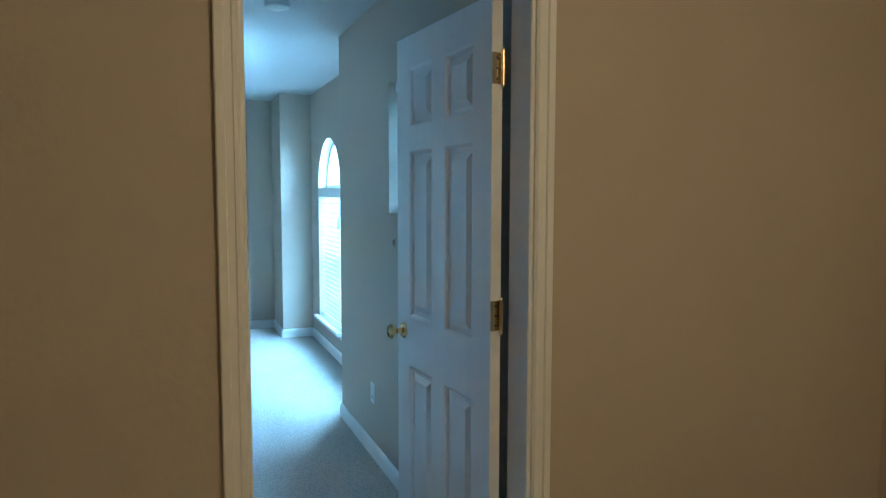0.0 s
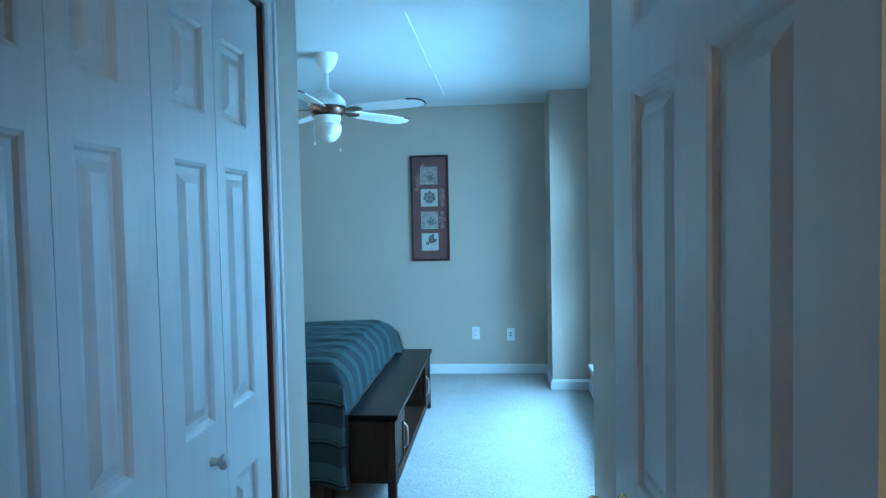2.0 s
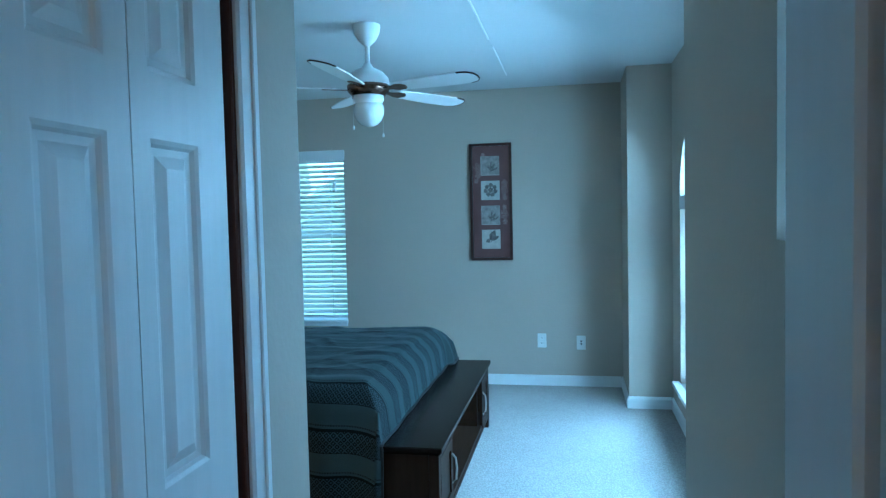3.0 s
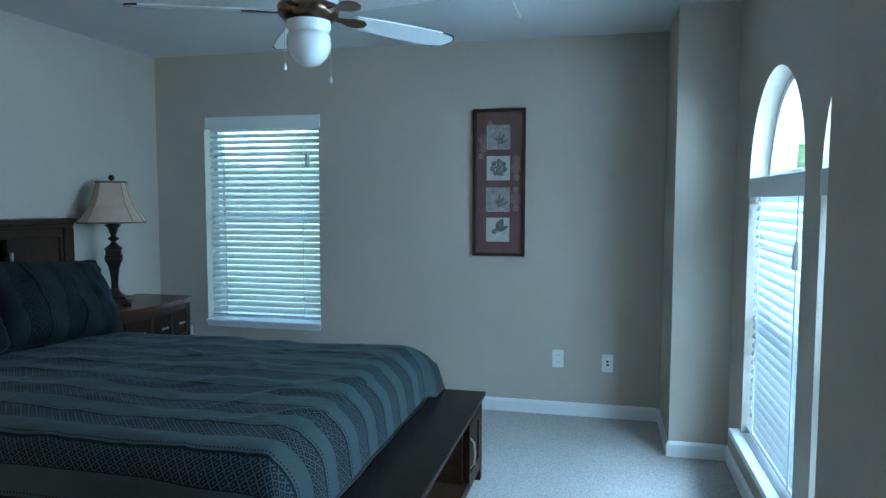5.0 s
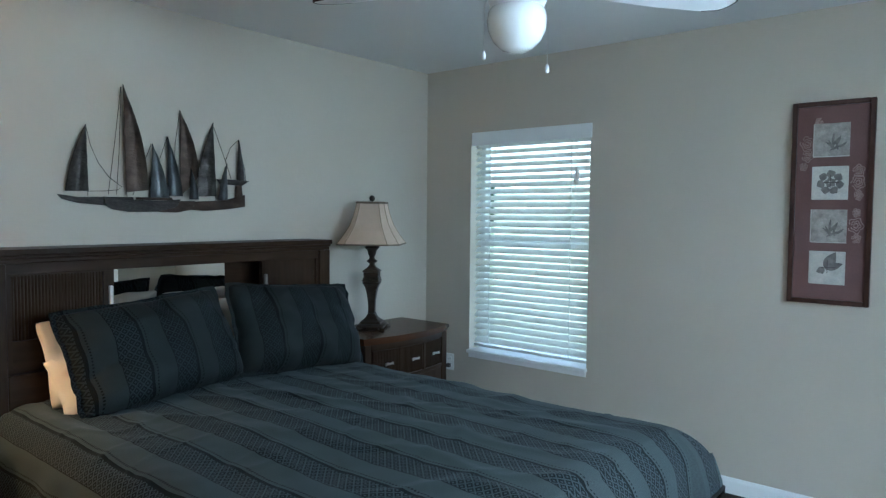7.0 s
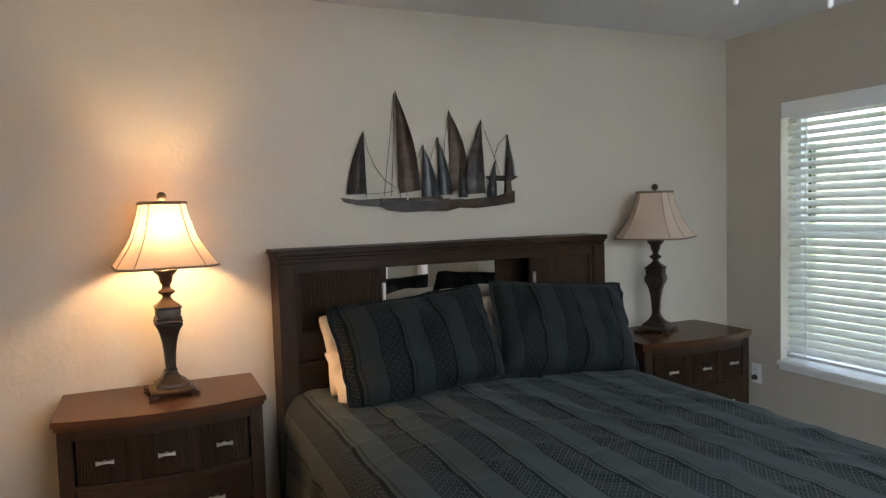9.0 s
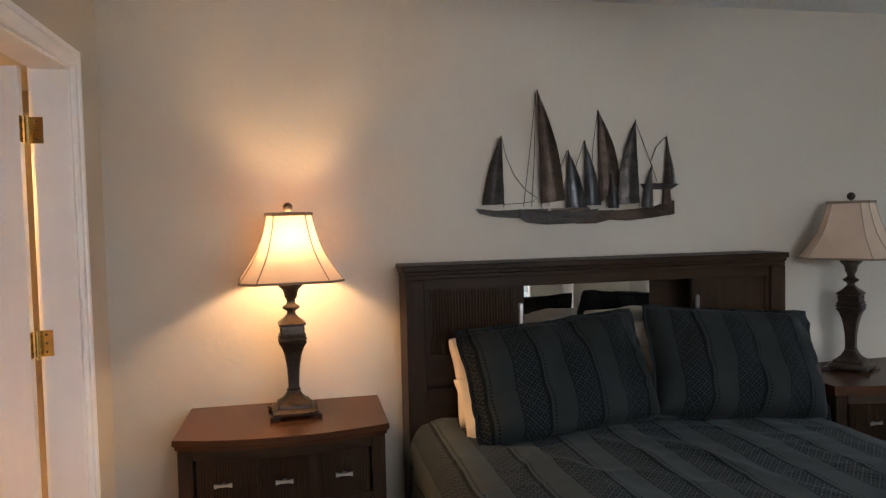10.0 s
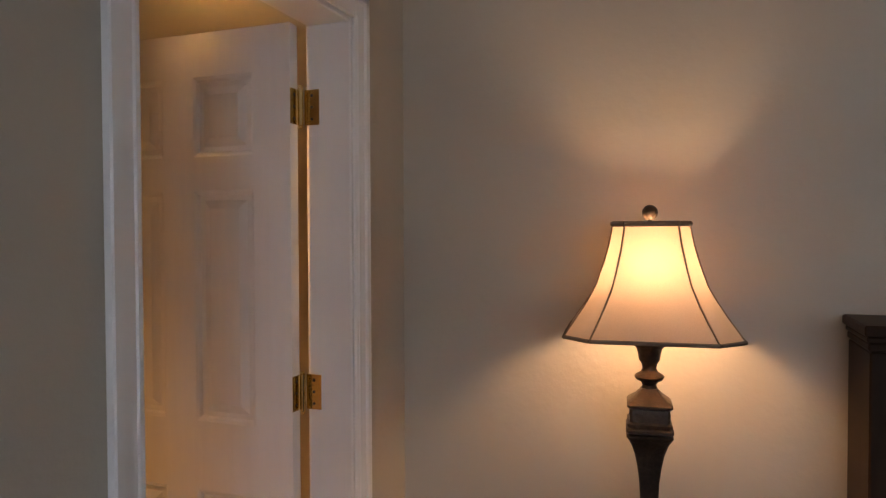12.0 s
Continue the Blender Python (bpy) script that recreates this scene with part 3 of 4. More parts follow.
def arched_window(name, c):
    """Arched window: straight sides up to the springing, a half-round light above a cross rail."""
    t = thing(name, "tall white arched window with sky in its half-round head", "window", pose(1.52, c, 0, 0, 0, -90), kind="structure")
    d0, d1, r, k = 0.085, 0.145, AR, 28
    bm = boxes((-r, -r + 0.035, d0, d1, AZ0, AZS), (r - 0.035, r, d0, d1, AZ0, AZS), (-r + 0.035, r - 0.035, d0, d1, AZ0, AZ0 + 0.04))
    outer, inner = arch_curve(0, r, AZS), arch_curve(0, r - 0.035, AZS)
    for i in range(k):
        prism(bm, [outer[i], outer[i + 1], inner[i + 1], inner[i]], "y", d0, d1)
    part("window_frame", bm, VINYL, t)
    part("cross_rail", boxes((-r + 0.035, r - 0.035, d0 - 0.005, d1, AZS - 0.02, AZS + 0.04), bevel=0.004), VINYL, t)
    part("meeting_rail", boxes((-r + 0.035, r - 0.035, d0 + 0.01, d1 - 0.01, 0.86, 0.90), bevel=0.003), VINYL, t)
    bm = bmesh.new()
    prism(bm, arch_curve(0, r - 0.035, AZS + 0.04)[2:-2], "y", d0 + 0.028, d0 + 0.032)
    p = part("pane", bm, GLASS, t)
    p.visible_shadow = False
    for a, b in ((AZ0 + 0.04, 0.86), (0.90, AZS - 0.02)):
        p = part("pane", boxes((-r + 0.035, r - 0.035, d0 + 0.028, d0 + 0.032, a, b)), GLASS, t)
        p.visible_shadow = False
    part("window_sill", boxes((-r - 0.06, r + 0.06, -0.05, 0.0, AZ0 - 0.028, AZ0 + 0.003), (-r, r, 0.0, d0, AZ0 - 0.02, AZ0 + 0.003), bevel=0.003), TRIM, t,
         "white window sill board")
    return t


for i, c in enumerate(ARCHES):
    arched_window(f"window_{i + 3}", c)
    blind("white slatted blind below the arched head, slats half open", pose(1.565, c + AR - 0.004, 0, 0, 0, -90), 2 * AR - 0.008, AZ0 + 0.003, AZS, TILT2)


def wall_plate(name, label, category, m, kind_):
    """An outlet, cable jack or switch plate; local -y faces the room."""
    t = thing(name, label, category, m)
    part("plate", boxes((-0.036, 0.036, -0.006, 0, -0.058, 0.058), bevel=0.004), PLASTIC, t)
    if kind_ == "outlet":
        for z in (-0.022, 0.022):
            part("socket", boxes((-0.016, 0.016, -0.0085, -0.005, z - 0.014, z + 0.014), bevel=0.005), PLASTIC, t)
            bm = boxes((-0.008, -0.0055, -0.0092, -0.0084, z - 0.004, z + 0.006), (0.0055, 0.008, -0.0092, -0.0084, z - 0.004, z + 0.006))
            part("slot", bm, SLOT, t)
    elif kind_ == "jack":
        part("socket", boxes((-0.014, 0.014, -0.008, -0.005, -0.02, 0.028), bevel=0.003), PLASTIC, t)
        for z in (0.012, -0.010):
            part("jack", boxes((-0.007, 0.007, -0.0092, -0.0078, z - 0.006, z + 0.006)), SLOT, t)
    else:
        bm = boxes((-0.005, 0.005, -0.018, -0.005, -0.004, 0.016), bevel=0.002)
        part("toggle", bm, PLASTIC, t)
    return t


wall_plate("outlet", "white duplex power outlet low on the beige wall", "outlet", pose(0.570, 7.135, 0.372), "outlet")
wall_plate("cable_jack", "white phone and cable jack plate on the beige wall", "wall jack", pose(0.886, 7.135, 0.358), "jack")
wall_plate("outlet", "white duplex power outlet beside the entry door", "outlet", pose(1.20, 3.18, 0.36, 0, 0, -90), "outlet")
t = thing("wall_bumper", "small beige knob-shaped door bumper on the beige wall", "door bumper", pose(1.20, 2.775, 1.218))
part("base", boxes((-0.005, 0.0, -0.006, 0.006, -0.020, 0.020), bevel=0.003), BUMPER, t)
part("tip", boxes((-0.013, -0.005, -0.005, 0.005, -0.014, 0.014), bevel=0.004), BUMPER, t)
t = wall_plate("outlet", "white outlet with a black plug beside the nightstand", "outlet", pose(-2.15, 7.135, 0.42), "outlet")
part("plug", boxes((-0.014, 0.014, -0.035, -0.008, -0.036, -0.010), bevel=0.004), SLOT, t, "black lamp plug")

light = thing("recessed_light", "round lit recessed ceiling light in the bathroom", "ceiling light", pose(-2.037, 2.744, 2.20), "bathroom ceiling lights")
part("trim_ring", lathe(bmesh.new(), [(0.066, 0), (0.084, 0), (0.084, -0.006), (0.066, -0.010)], 28), TRIM, light, smooth=True)
part("lens", lathe(bmesh.new(), [(0.066, -0.004), (0.060, -0.010), (0.035, -0.014), (0.001, -0.015)], 28), LAMPLENS, light, "glowing warm white lens", smooth=True)
# fixture copy for the added light deeper in, out of view
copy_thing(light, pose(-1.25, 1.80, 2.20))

# ---- bed ----


def cloth(bm_faces, name, material_, parent, label="", subdiv=0):
    """A mesh from a grid of (point, u, v), with the cloth's own metres as UV."""
    rows = bm_faces
    bm = bmesh.new()
    uvl = bm.loops.layers.uv.new("UVMap")
    vs = [[bm.verts.new(p) for p, _, _ in r] for r in rows]
    for i in range(len(rows) - 1):
        for j in range(len(rows[0]) - 1):
            f = bm.faces.new((vs[i][j], vs[i + 1][j], vs[i + 1][j + 1], vs[i][j + 1]))
            for lp, (a, b) in zip(f.loops, ((i, j), (i + 1, j), (i + 1, j + 1), (i, j + 1))):
                lp[uvl].uv = rows[a][b][1:]
            f.smooth = True
    bmesh.ops.recalc_face_normals(bm, faces=bm.faces)
    me = bpy.data.meshes.new(name)
    bm.to_mesh(me)
    bm.free()
    me.materials.append(material_)
    ob = new(name, me)
    ob.parent = parent
    if label:
        tagged(ob, label)
    return ob


HBF, HBY0, HBY1, HBZ = -2.14, 4.315, 6.050, 1.30
bed = thing("bed", "dark wooden queen bed with panelled headboard and mirror", "bed", pose(-1.1, 5.18, 0))
back = Matrix.Translation((1.1, -5.18, 0))


def bed_part(name, bm, material_, label="", parent=None, smooth=False):
    bmesh.ops.transform(bm, matrix=back, verts=bm.verts)
    return part(name, bm, material_, parent or bed, label, smooth)


def headboard():
    hb = bed_part("headboard", boxes((-2.35, -2.19, HBY0 + 0.07, HBY1 - 0.07, 0.25, 0.80), (-2.35, -2.335, HBY0 + 0.07, HBY1 - 0.07, 0.80, 1.22)), WOOD)
    for y in (HBY0 + 0.012, HBY1 - 0.087):
        bed_part("post", boxes((-2.355, -2.150, y, y + 0.075, 0.0, 1.243), bevel=0.004), WOODZ, parent=hb)
    bed_part("cap", boxes((-2.365, HBF, HBY0, HBY1, 1.276, HBZ), bevel=0.004), WOOD, parent=hb)
    bed_part("cap_moulding", boxes((-2.36, HBF - 0.008, HBY0 + 0.006, HBY1 - 0.006, 1.262, 1.276), bevel=0.004), WOOD, parent=hb)
    bed_part("frieze", boxes((-2.36, HBF - 0.014, HBY0 + 0.010, HBY1 - 0.010, 1.243, 1.262), bevel=0.004), WOOD, parent=hb)
    bed_part("top_rail", boxes((-2.335, -2.160, HBY0 + 0.087, HBY1 - 0.087, 1.200, 1.243), bevel=0.002), WOOD, parent=hb)
    bed_part("shelf", boxes((-2.335, -2.19, HBY0 + 0.087, HBY1 - 0.087, 0.80, 0.82), bevel=0.002), WOOD, parent=hb)
    bed_part("low_rail", boxes((-2.19, -2.155, HBY0 + 0.087, HBY1 - 0.087, 0.60, 0.80), bevel=0.003), WOOD, parent=hb)
    for y0, y1, hy in ((4.402, 4.820, 4.803), (5.585, 5.963, 5.603)):
        bed_part("sliding_door", boxes((-2.185, -2.172, y0 + 0.02, y1 - 0.02, 0.935, 1.195)), WOODZ, parent=hb)
        for a, b in ((y0, y0 + 0.020), (y1 - (0.045 if y0 < 5 else 0.020), y1)):
            bed_part("stile", boxes((-2.185, -2.162, a, b, 0.82, 1.212)), WOODZ, parent=hb)
        for a, b in ((0.82, 0.935), (1.195, 1.212)):
            bed_part("rail", boxes((-2.186, -2.163, y0 + 0.019, y1 - 0.019, a, b)), WOOD, parent=hb)
        if y0 > 5:
            bed_part("handle", boxes((-2.162, -2.145, hy - 0.008, hy + 0.008, 1.03, 1.13), bevel=0.003), STEEL, "satin metal pull", hb)
            continue
        reed = mesh_of(tube(bmesh.new(), [(-1.072, 0, 0.937), (-1.072, 0, 1.193)], 0.005, 8), WOODZ, "reed", True)
        y = y0 + 0.026
        while y < y1 - 0.05:
            ob = new("reed", reed)
            ob.parent, ob.location.y = hb, y - 5.18
            y += 0.0125
        bed_part("handle", boxes((-2.162, -2.145, hy - 0.008, hy + 0.008, 1.03, 1.13), bevel=0.003), STEEL, "satin metal pull", hb)
    bed_part("mirror", boxes((-2.334, -2.329, 4.80, 5.47, 0.82, 1.205)), MIRROR, "mirror at the back of the headboard niche", hb)


headboard()
for y in (4.42, 5.90):
    bed_part("side_rail", boxes((-2.15, -0.13, y, y + 0.03, 0.18, 0.36), bevel=0.004), WOOD)
bed_part("box_spring", boxes((-2.13, -0.16, 4.46, 5.89, 0.15, 0.38), bevel=0.02), DARK)
bed_part("mattress", boxes((-2.13, -0.16, 4.45, 5.90, 0.38, 0.63), bevel=0.05), LINEN)


# short creases in the cloth: place, direction, half length, height
CREASES = ((-1.16, 5.74, 0.9, 0.09, 0.014), (-1.02, 5.47, 2.5, 0.12, 0.011), (-0.87, 5.50, 0.5, 0.08, 0.012), (-0.58, 5.27, 2.2, 0.12, 0.009), (-0.60, 5.63, 0.7, 0.10, 0.009),
           (-1.45, 5.20, 0.3, 0.14, 0.009), (-1.55, 4.62, 2.7, 0.13, 0.009))


def spread():
    """The bedspread: over the top, down the near side and the foot, with its stripes along the bed."""
    top, r = 0.688, 0.13
    y0, y1, x0, x1 = 4.332, 5.978, -2.145, -0.012
    na, nb = 230, 210

    def bend(s, flat, drop):
        """Arc length past the flat part: how far out, how far down."""
        s -= flat
        if s <= 0:
            return flat + s, 0.0
        q = r * math.pi / 2
        if s < q:
            return flat + r * math.sin(s / r), r * (1 - math.cos(s / r))
        return flat + r, min(r + s - q, drop)

    half, length = (y1 - y0) / 2, x1 - x0
    q = r * math.pi / 2
    side, foot = 0.60, 0.245
    la, lb = half - r + q + side - r, length - r + q + foot - r
    rows = []
    for i in range(na + 1):
        s = -la + 2 * la * i / na
        oy, dy = bend(abs(s), half - r, side)
        row = []
        for j in range(nb + 1):
            v = lb * j / nb
            ox, dx = bend(v, length - r, foot)
            x, y, z = x0 + ox, (y0 + y1) / 2 + math.copysign(oy, s), top - max(dy, dx) - 0.25 * min(dy, dx) * (1 if dx < 0.1 else 0.4)
            p = Vector((x * 1.6, y * 1.6, z))
            puff = 0.015 * noise.noise(p * 1.1) + 0.0045 * noise.noise(p * 2.6 + Vector((4, 1, 0))) + 0.003 * noise.noise(p * 7)
            ridge = 0.0068 * max(0.0, 1 - abs(noise.noise(Vector((x * 2.2 + y, y * 4.0 - x * 1.4, 2.0)))) * 5) + 0.0045 * max(0.0, 1 - abs(noise.noise(Vector((x * 3.1 - y * 2.0, y * 2.5 + x * 3.0, 7.0)))) * 8)
            for cx, cy, turn, long, high in CREASES:
                du, dv = x - cx, y - cy
                a_, b_ = du * math.cos(turn) + dv * math.sin(turn), -du * math.sin(turn) + dv * math.cos(turn)
                ridge += high * math.exp(-(a_ / long) ** 2 - (b_ / 0.022) ** 2)
            crown = 0.020 * (1 - min(1.0, abs(s) / half) ** 2)
            if dy < 0.02 and dx < 0.02:
                z += puff + ridge + crown - 0.010
            else:
                fold = 0.018 * math.sin(v * 21 + 2 * noise.noise(Vector((v * 3, 0, 0)))) * min(1, max(0.0, dy - 0.10) / 0.3)
                near = min(1.0, max(0.0, (v - (length - 0.46)) / 0.26))
                tuck = -0.03 * (1 - near) * min(1, max(0.0, dy - 0.12) / 0.4) + 0.085 * near * near * (3 - 2 * near) * min(1, dy / 0.22)
                y += math.copysign(puff * 0.8 + fold + tuck, s) if dy > 0.02 else 0
                x += (puff * 0.5 + 0.003 * math.sin(s * 17)) * min(1, dx / 0.1) if dx > 0.02 else 0
                z += 0.4 * puff
            if dx > 0.05:
                z = max(z, 0.449 if dy < 0.22 else 0.08)
            if dx > 0.0:
                x += 0.03 * min(1, dx / 0.24)
            # the flare of the hanging corner over the bench end
            if dx > 0.03 and s > half - r:
                x += 0.035 * min(1, dx / 0.2)
            row.append((Vector((x, y, max(z, 0.08))) + Vector((1.1, -5.18, 0)), s + 10.048, v))
        rows.append(row)
    ob = cloth(rows, "bedspread", SPREAD, None, "")
    ob.matrix_basis = bed.matrix_basis
    for line in (rows[0], rows[-1], [r[-1] for r in rows]):
        part("hem", tube(bmesh.new(), [p for p, _, _ in line[::2]], 0.007, 6), DARK, ob, "dark stitched hem", True)
    solid = ob.modifiers.new("thickness", "SOLIDIFY")
    solid.thickness, solid.offset = 0.012, -1
    return tagged(ob, "dark teal-grey striped bedspread draped over the bed", "bedspread")


spread()


def rounded(a, b, seed):
    """A square of cloth with drawn-out corners and a wavy rim that sags between its corners; a, b run from -1 to 1."""
    wave = 0.035 * noise.noise(Vector((a * 2.2 + seed, b * 2.2, 1.0)))
    wave -= 0.085 * (a * b) ** 4
    return (a * (1 - 0.06 * (1 - b * b)) * (1 + 0.5 * wave), b * (1 - 0.05 * (1 - a * a)) * (1 + wave) - 0.06 * (1 - a * a) * max(0.0, b))


def pillow(name, label, m, w, h, t, material_, seed, flange=0.0, shift=0.0, crumple=1.0):
    """A cushion: x across, y up its height, z its thickness; lies on its back."""
    n = 36
    sides = []
    for s in (1, -1):
        rows = []
        for i in range(n + 1):
            a = -1 + 2 * i / n
            row = []
            for j in range(n + 1):
                b = -1 + 2 * j / n
                fa, fb = max(0.0, 1 - abs(a) ** 2.6), max(0.0, 1 - abs(b) ** 2.6)
                puff = t / 2 * (fa * fb) ** 0.46 * (1 - 0.22 * b)
                p, o = rounded(a, b, seed)
                x, y = p * w / 2, o * h / 2
                q = Vector((x * 7 + seed, y * 7, s * 2.0))
                wr = 0.016 * noise.noise(q) + 0.008 * noise.noise(q * 2.1) - 0.010 * max(0.0, 1 - 6 * abs(noise.noise(q * 0.8 + Vector((3, 0, 0))))) * abs(a)
                z = s * (puff + 0.002) + crumple * wr * min(1.0, 6 * puff / t)
                row.append((Vector((x, y, z)), x + shift, y))
            rows.append(row)
        sides.append(rows)
    bm = bmesh.new()
    uvl = bm.loops.layers.uv.new("UVMap")
    for rows in sides:
        vs = [[bm.verts.new(p) for p, _, _ in r] for r in rows]
        for i in range(n):
            for j in range(n):
                f = bm.faces.new((vs[i][j], vs[i + 1][j], vs[i + 1][j + 1], vs[i][j + 1]))
                for lp, (a, b) in zip(f.loops, ((i, j), (i + 1, j), (i + 1, j + 1), (i, j + 1))):
                    lp[uvl].uv = rows[a][b][1:]
                f.smooth = True
    bmesh.ops.remove_doubles(bm, verts=bm.verts, dist=0.0045)
    bmesh.ops.recalc_face_normals(bm, faces=bm.faces)
    me = bpy.data.meshes.new(name)
    bm.to_mesh(me)
    bm.free()
    me.materials.append(material_)
    ob = new(name, me)
    ob.matrix_basis = m
    if flange:
        edge, k = [], 72
        for i in range(k + 1):
            a = 2 * math.pi * i / k
            e = max(abs(math.cos(a)), abs(math.sin(a)))
            p, q = math.cos(a) / e, math.sin(a) / e
            row = []
            for grow in (-0.016, 0.006, flange):
                wave = 0.022 * noise.noise(Vector((p * 5 + seed, q * 5, 0))) * (grow > 0)
                p2, q2 = rounded(p, q, seed)
                x, y = p2 * (w / 2 + grow), q2 * (h / 2 + grow)
                row.append((Vector((x, y, wave)), x + shift, y))
            edge.append(row)
        rim = cloth(edge, "flange", material_, ob)
        solid = rim.modifiers.new("thickness", "SOLIDIFY")
        solid.thickness, solid.offset = 0.004, 0
    return tagged(ob, label, "pillow", "pillows on the bed")


def leaning(x, y, z, lean, turn=0.0, roll=0.0):
    """A pose for a cushion that leans on the headboard: its height points up, its face to the foot of the bed."""
    return Matrix.Translation((x, y, z)) @ Matrix.Rotation(radians(turn), 4, "Z") @ Matrix.Rotation(radians(90), 4, "Z") @ \
        Matrix.Rotation(radians(90 - lean), 4, "X") @ Matrix.Rotation(radians(roll), 4, "Z")


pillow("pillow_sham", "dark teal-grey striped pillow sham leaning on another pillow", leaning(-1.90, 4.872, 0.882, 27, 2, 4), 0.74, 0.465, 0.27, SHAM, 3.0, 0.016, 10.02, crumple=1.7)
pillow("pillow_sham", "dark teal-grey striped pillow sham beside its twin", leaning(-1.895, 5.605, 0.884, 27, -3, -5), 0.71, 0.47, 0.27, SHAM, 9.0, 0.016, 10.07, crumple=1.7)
pillow("pillow", "crumpled cream cotton pillow propped behind the striped sham", leaning(-2.06, 4.855, 0.862, 18, 0, 3), 0.75, 0.38, 0.17, LINEN, 5.0, crumple=2.0)
pillow("pillow", "crumpled cream cotton pillow lying under the striped sham", leaning(-1.985, 4.86, 0.765, 42, 2, 2), 0.75, 0.30, 0.16, LINEN, 12.0, crumple=1.6)
pillow("pillow", "cream cotton pillow propped behind the second sham", leaning(-2.075, 5.58, 0.865, 16, 0, 2), 0.70, 0.40, 0.15, LINEN, 7.0, crumple=2.0)

# ---- bench at the foot of the bed ----


def bench():
    x0, x1, y0, y1, z = -0.125, 0.278, 4.270, 6.018, 0.443
    t = thing("storage_bench", "low dark wooden storage bench with open shelf and doors", "bench", pose(0.08, 5.14, 0))
    m = Matrix.Translation((-0.08, -5.14, 0))

    def put(name, bm, material_, label="", parent=None, smooth=False):
        bmesh.ops.transform(bm, matrix=m, verts=bm.verts)
        return part(name, bm, material_, parent or t, label, smooth)

    put("top", boxes((x0, x1, y0, y1, z - 0.024, z), (x0 + 0.006, x1 - 0.008, y0 + 0.008, y1 - 0.008, z - 0.034, z - 0.024), bevel=0.004), BENCHW)
    fx = x1 - 0.016
    for y in (y0 + 0.012, y1 - 0.057):
        for x in (x0 + 0.01, fx - 0.045):
            put("leg", boxes((x, x + 0.045, y, y + 0.045, 0, z - 0.034), bevel=0.003), WOODZ)
    for y in (y0 + 0.016, y1 - 0.036):
        put("end_panel", boxes((x0 + 0.055, fx - 0.045, y, y + 0.02, 0.09, z - 0.034)), WOODZ)
    put("back_panel", boxes((x0 + 0.012, x0 + 0.024, y0 + 0.057, y1 - 0.057, 0.09, z - 0.034)), DARK)
    put("bottom_shelf", boxes((x0 + 0.024, fx - 0.006, y0 + 0.057, y1 - 0.057, 0.085, 0.105)), WOOD)
    put("front_rail", boxes((fx - 0.022, fx - 0.002, y0 + 0.057, y1 - 0.057, z - 0.060, z - 0.034), (fx - 0.022, fx - 0.002, y0 + 0.057, y1 - 0.057, 0.062, 0.085), bevel=0.002), WOOD)
    for a, b in ((y0 + 0.060, y0 + 0.345), (y1 - 0.345, y1 - 0.060)):
        inner = b if a < 5 else a - 0.02
        put("divider", boxes((x0 + 0.03, fx - 0.03, inner, inner + 0.02, 0.105, z - 0.06)), WOOD)
        bm = boxes((fx - 0.02, fx, a, a + 0.045, 0.09, z - 0.064), (fx - 0.02, fx, b - 0.045, b, 0.09, z - 0.064), (fx - 0.02, fx, a + 0.045, b - 0.045, 0.09, 0.135),
                   (fx - 0.02, fx, a + 0.045, b - 0.045, z - 0.109, z - 0.064), (fx - 0.02, fx - 0.008, a + 0.045, b - 0.045, 0.135, z - 0.109))
        d = put("door", bm, WOODZ)
        hy = b - 0.022 if a < 5 else a + 0.022
        put("handle", tube(bmesh.new(), [(fx, hy, 0.17), (fx + 0.018, hy, 0.19), (fx + 0.022, hy, 0.24), (fx + 0.018, hy, 0.29), (fx, hy, 0.31)], 0.005, 8), STEEL, "satin metal bow handle", d, True)


bench()

# ---- nightstands ----


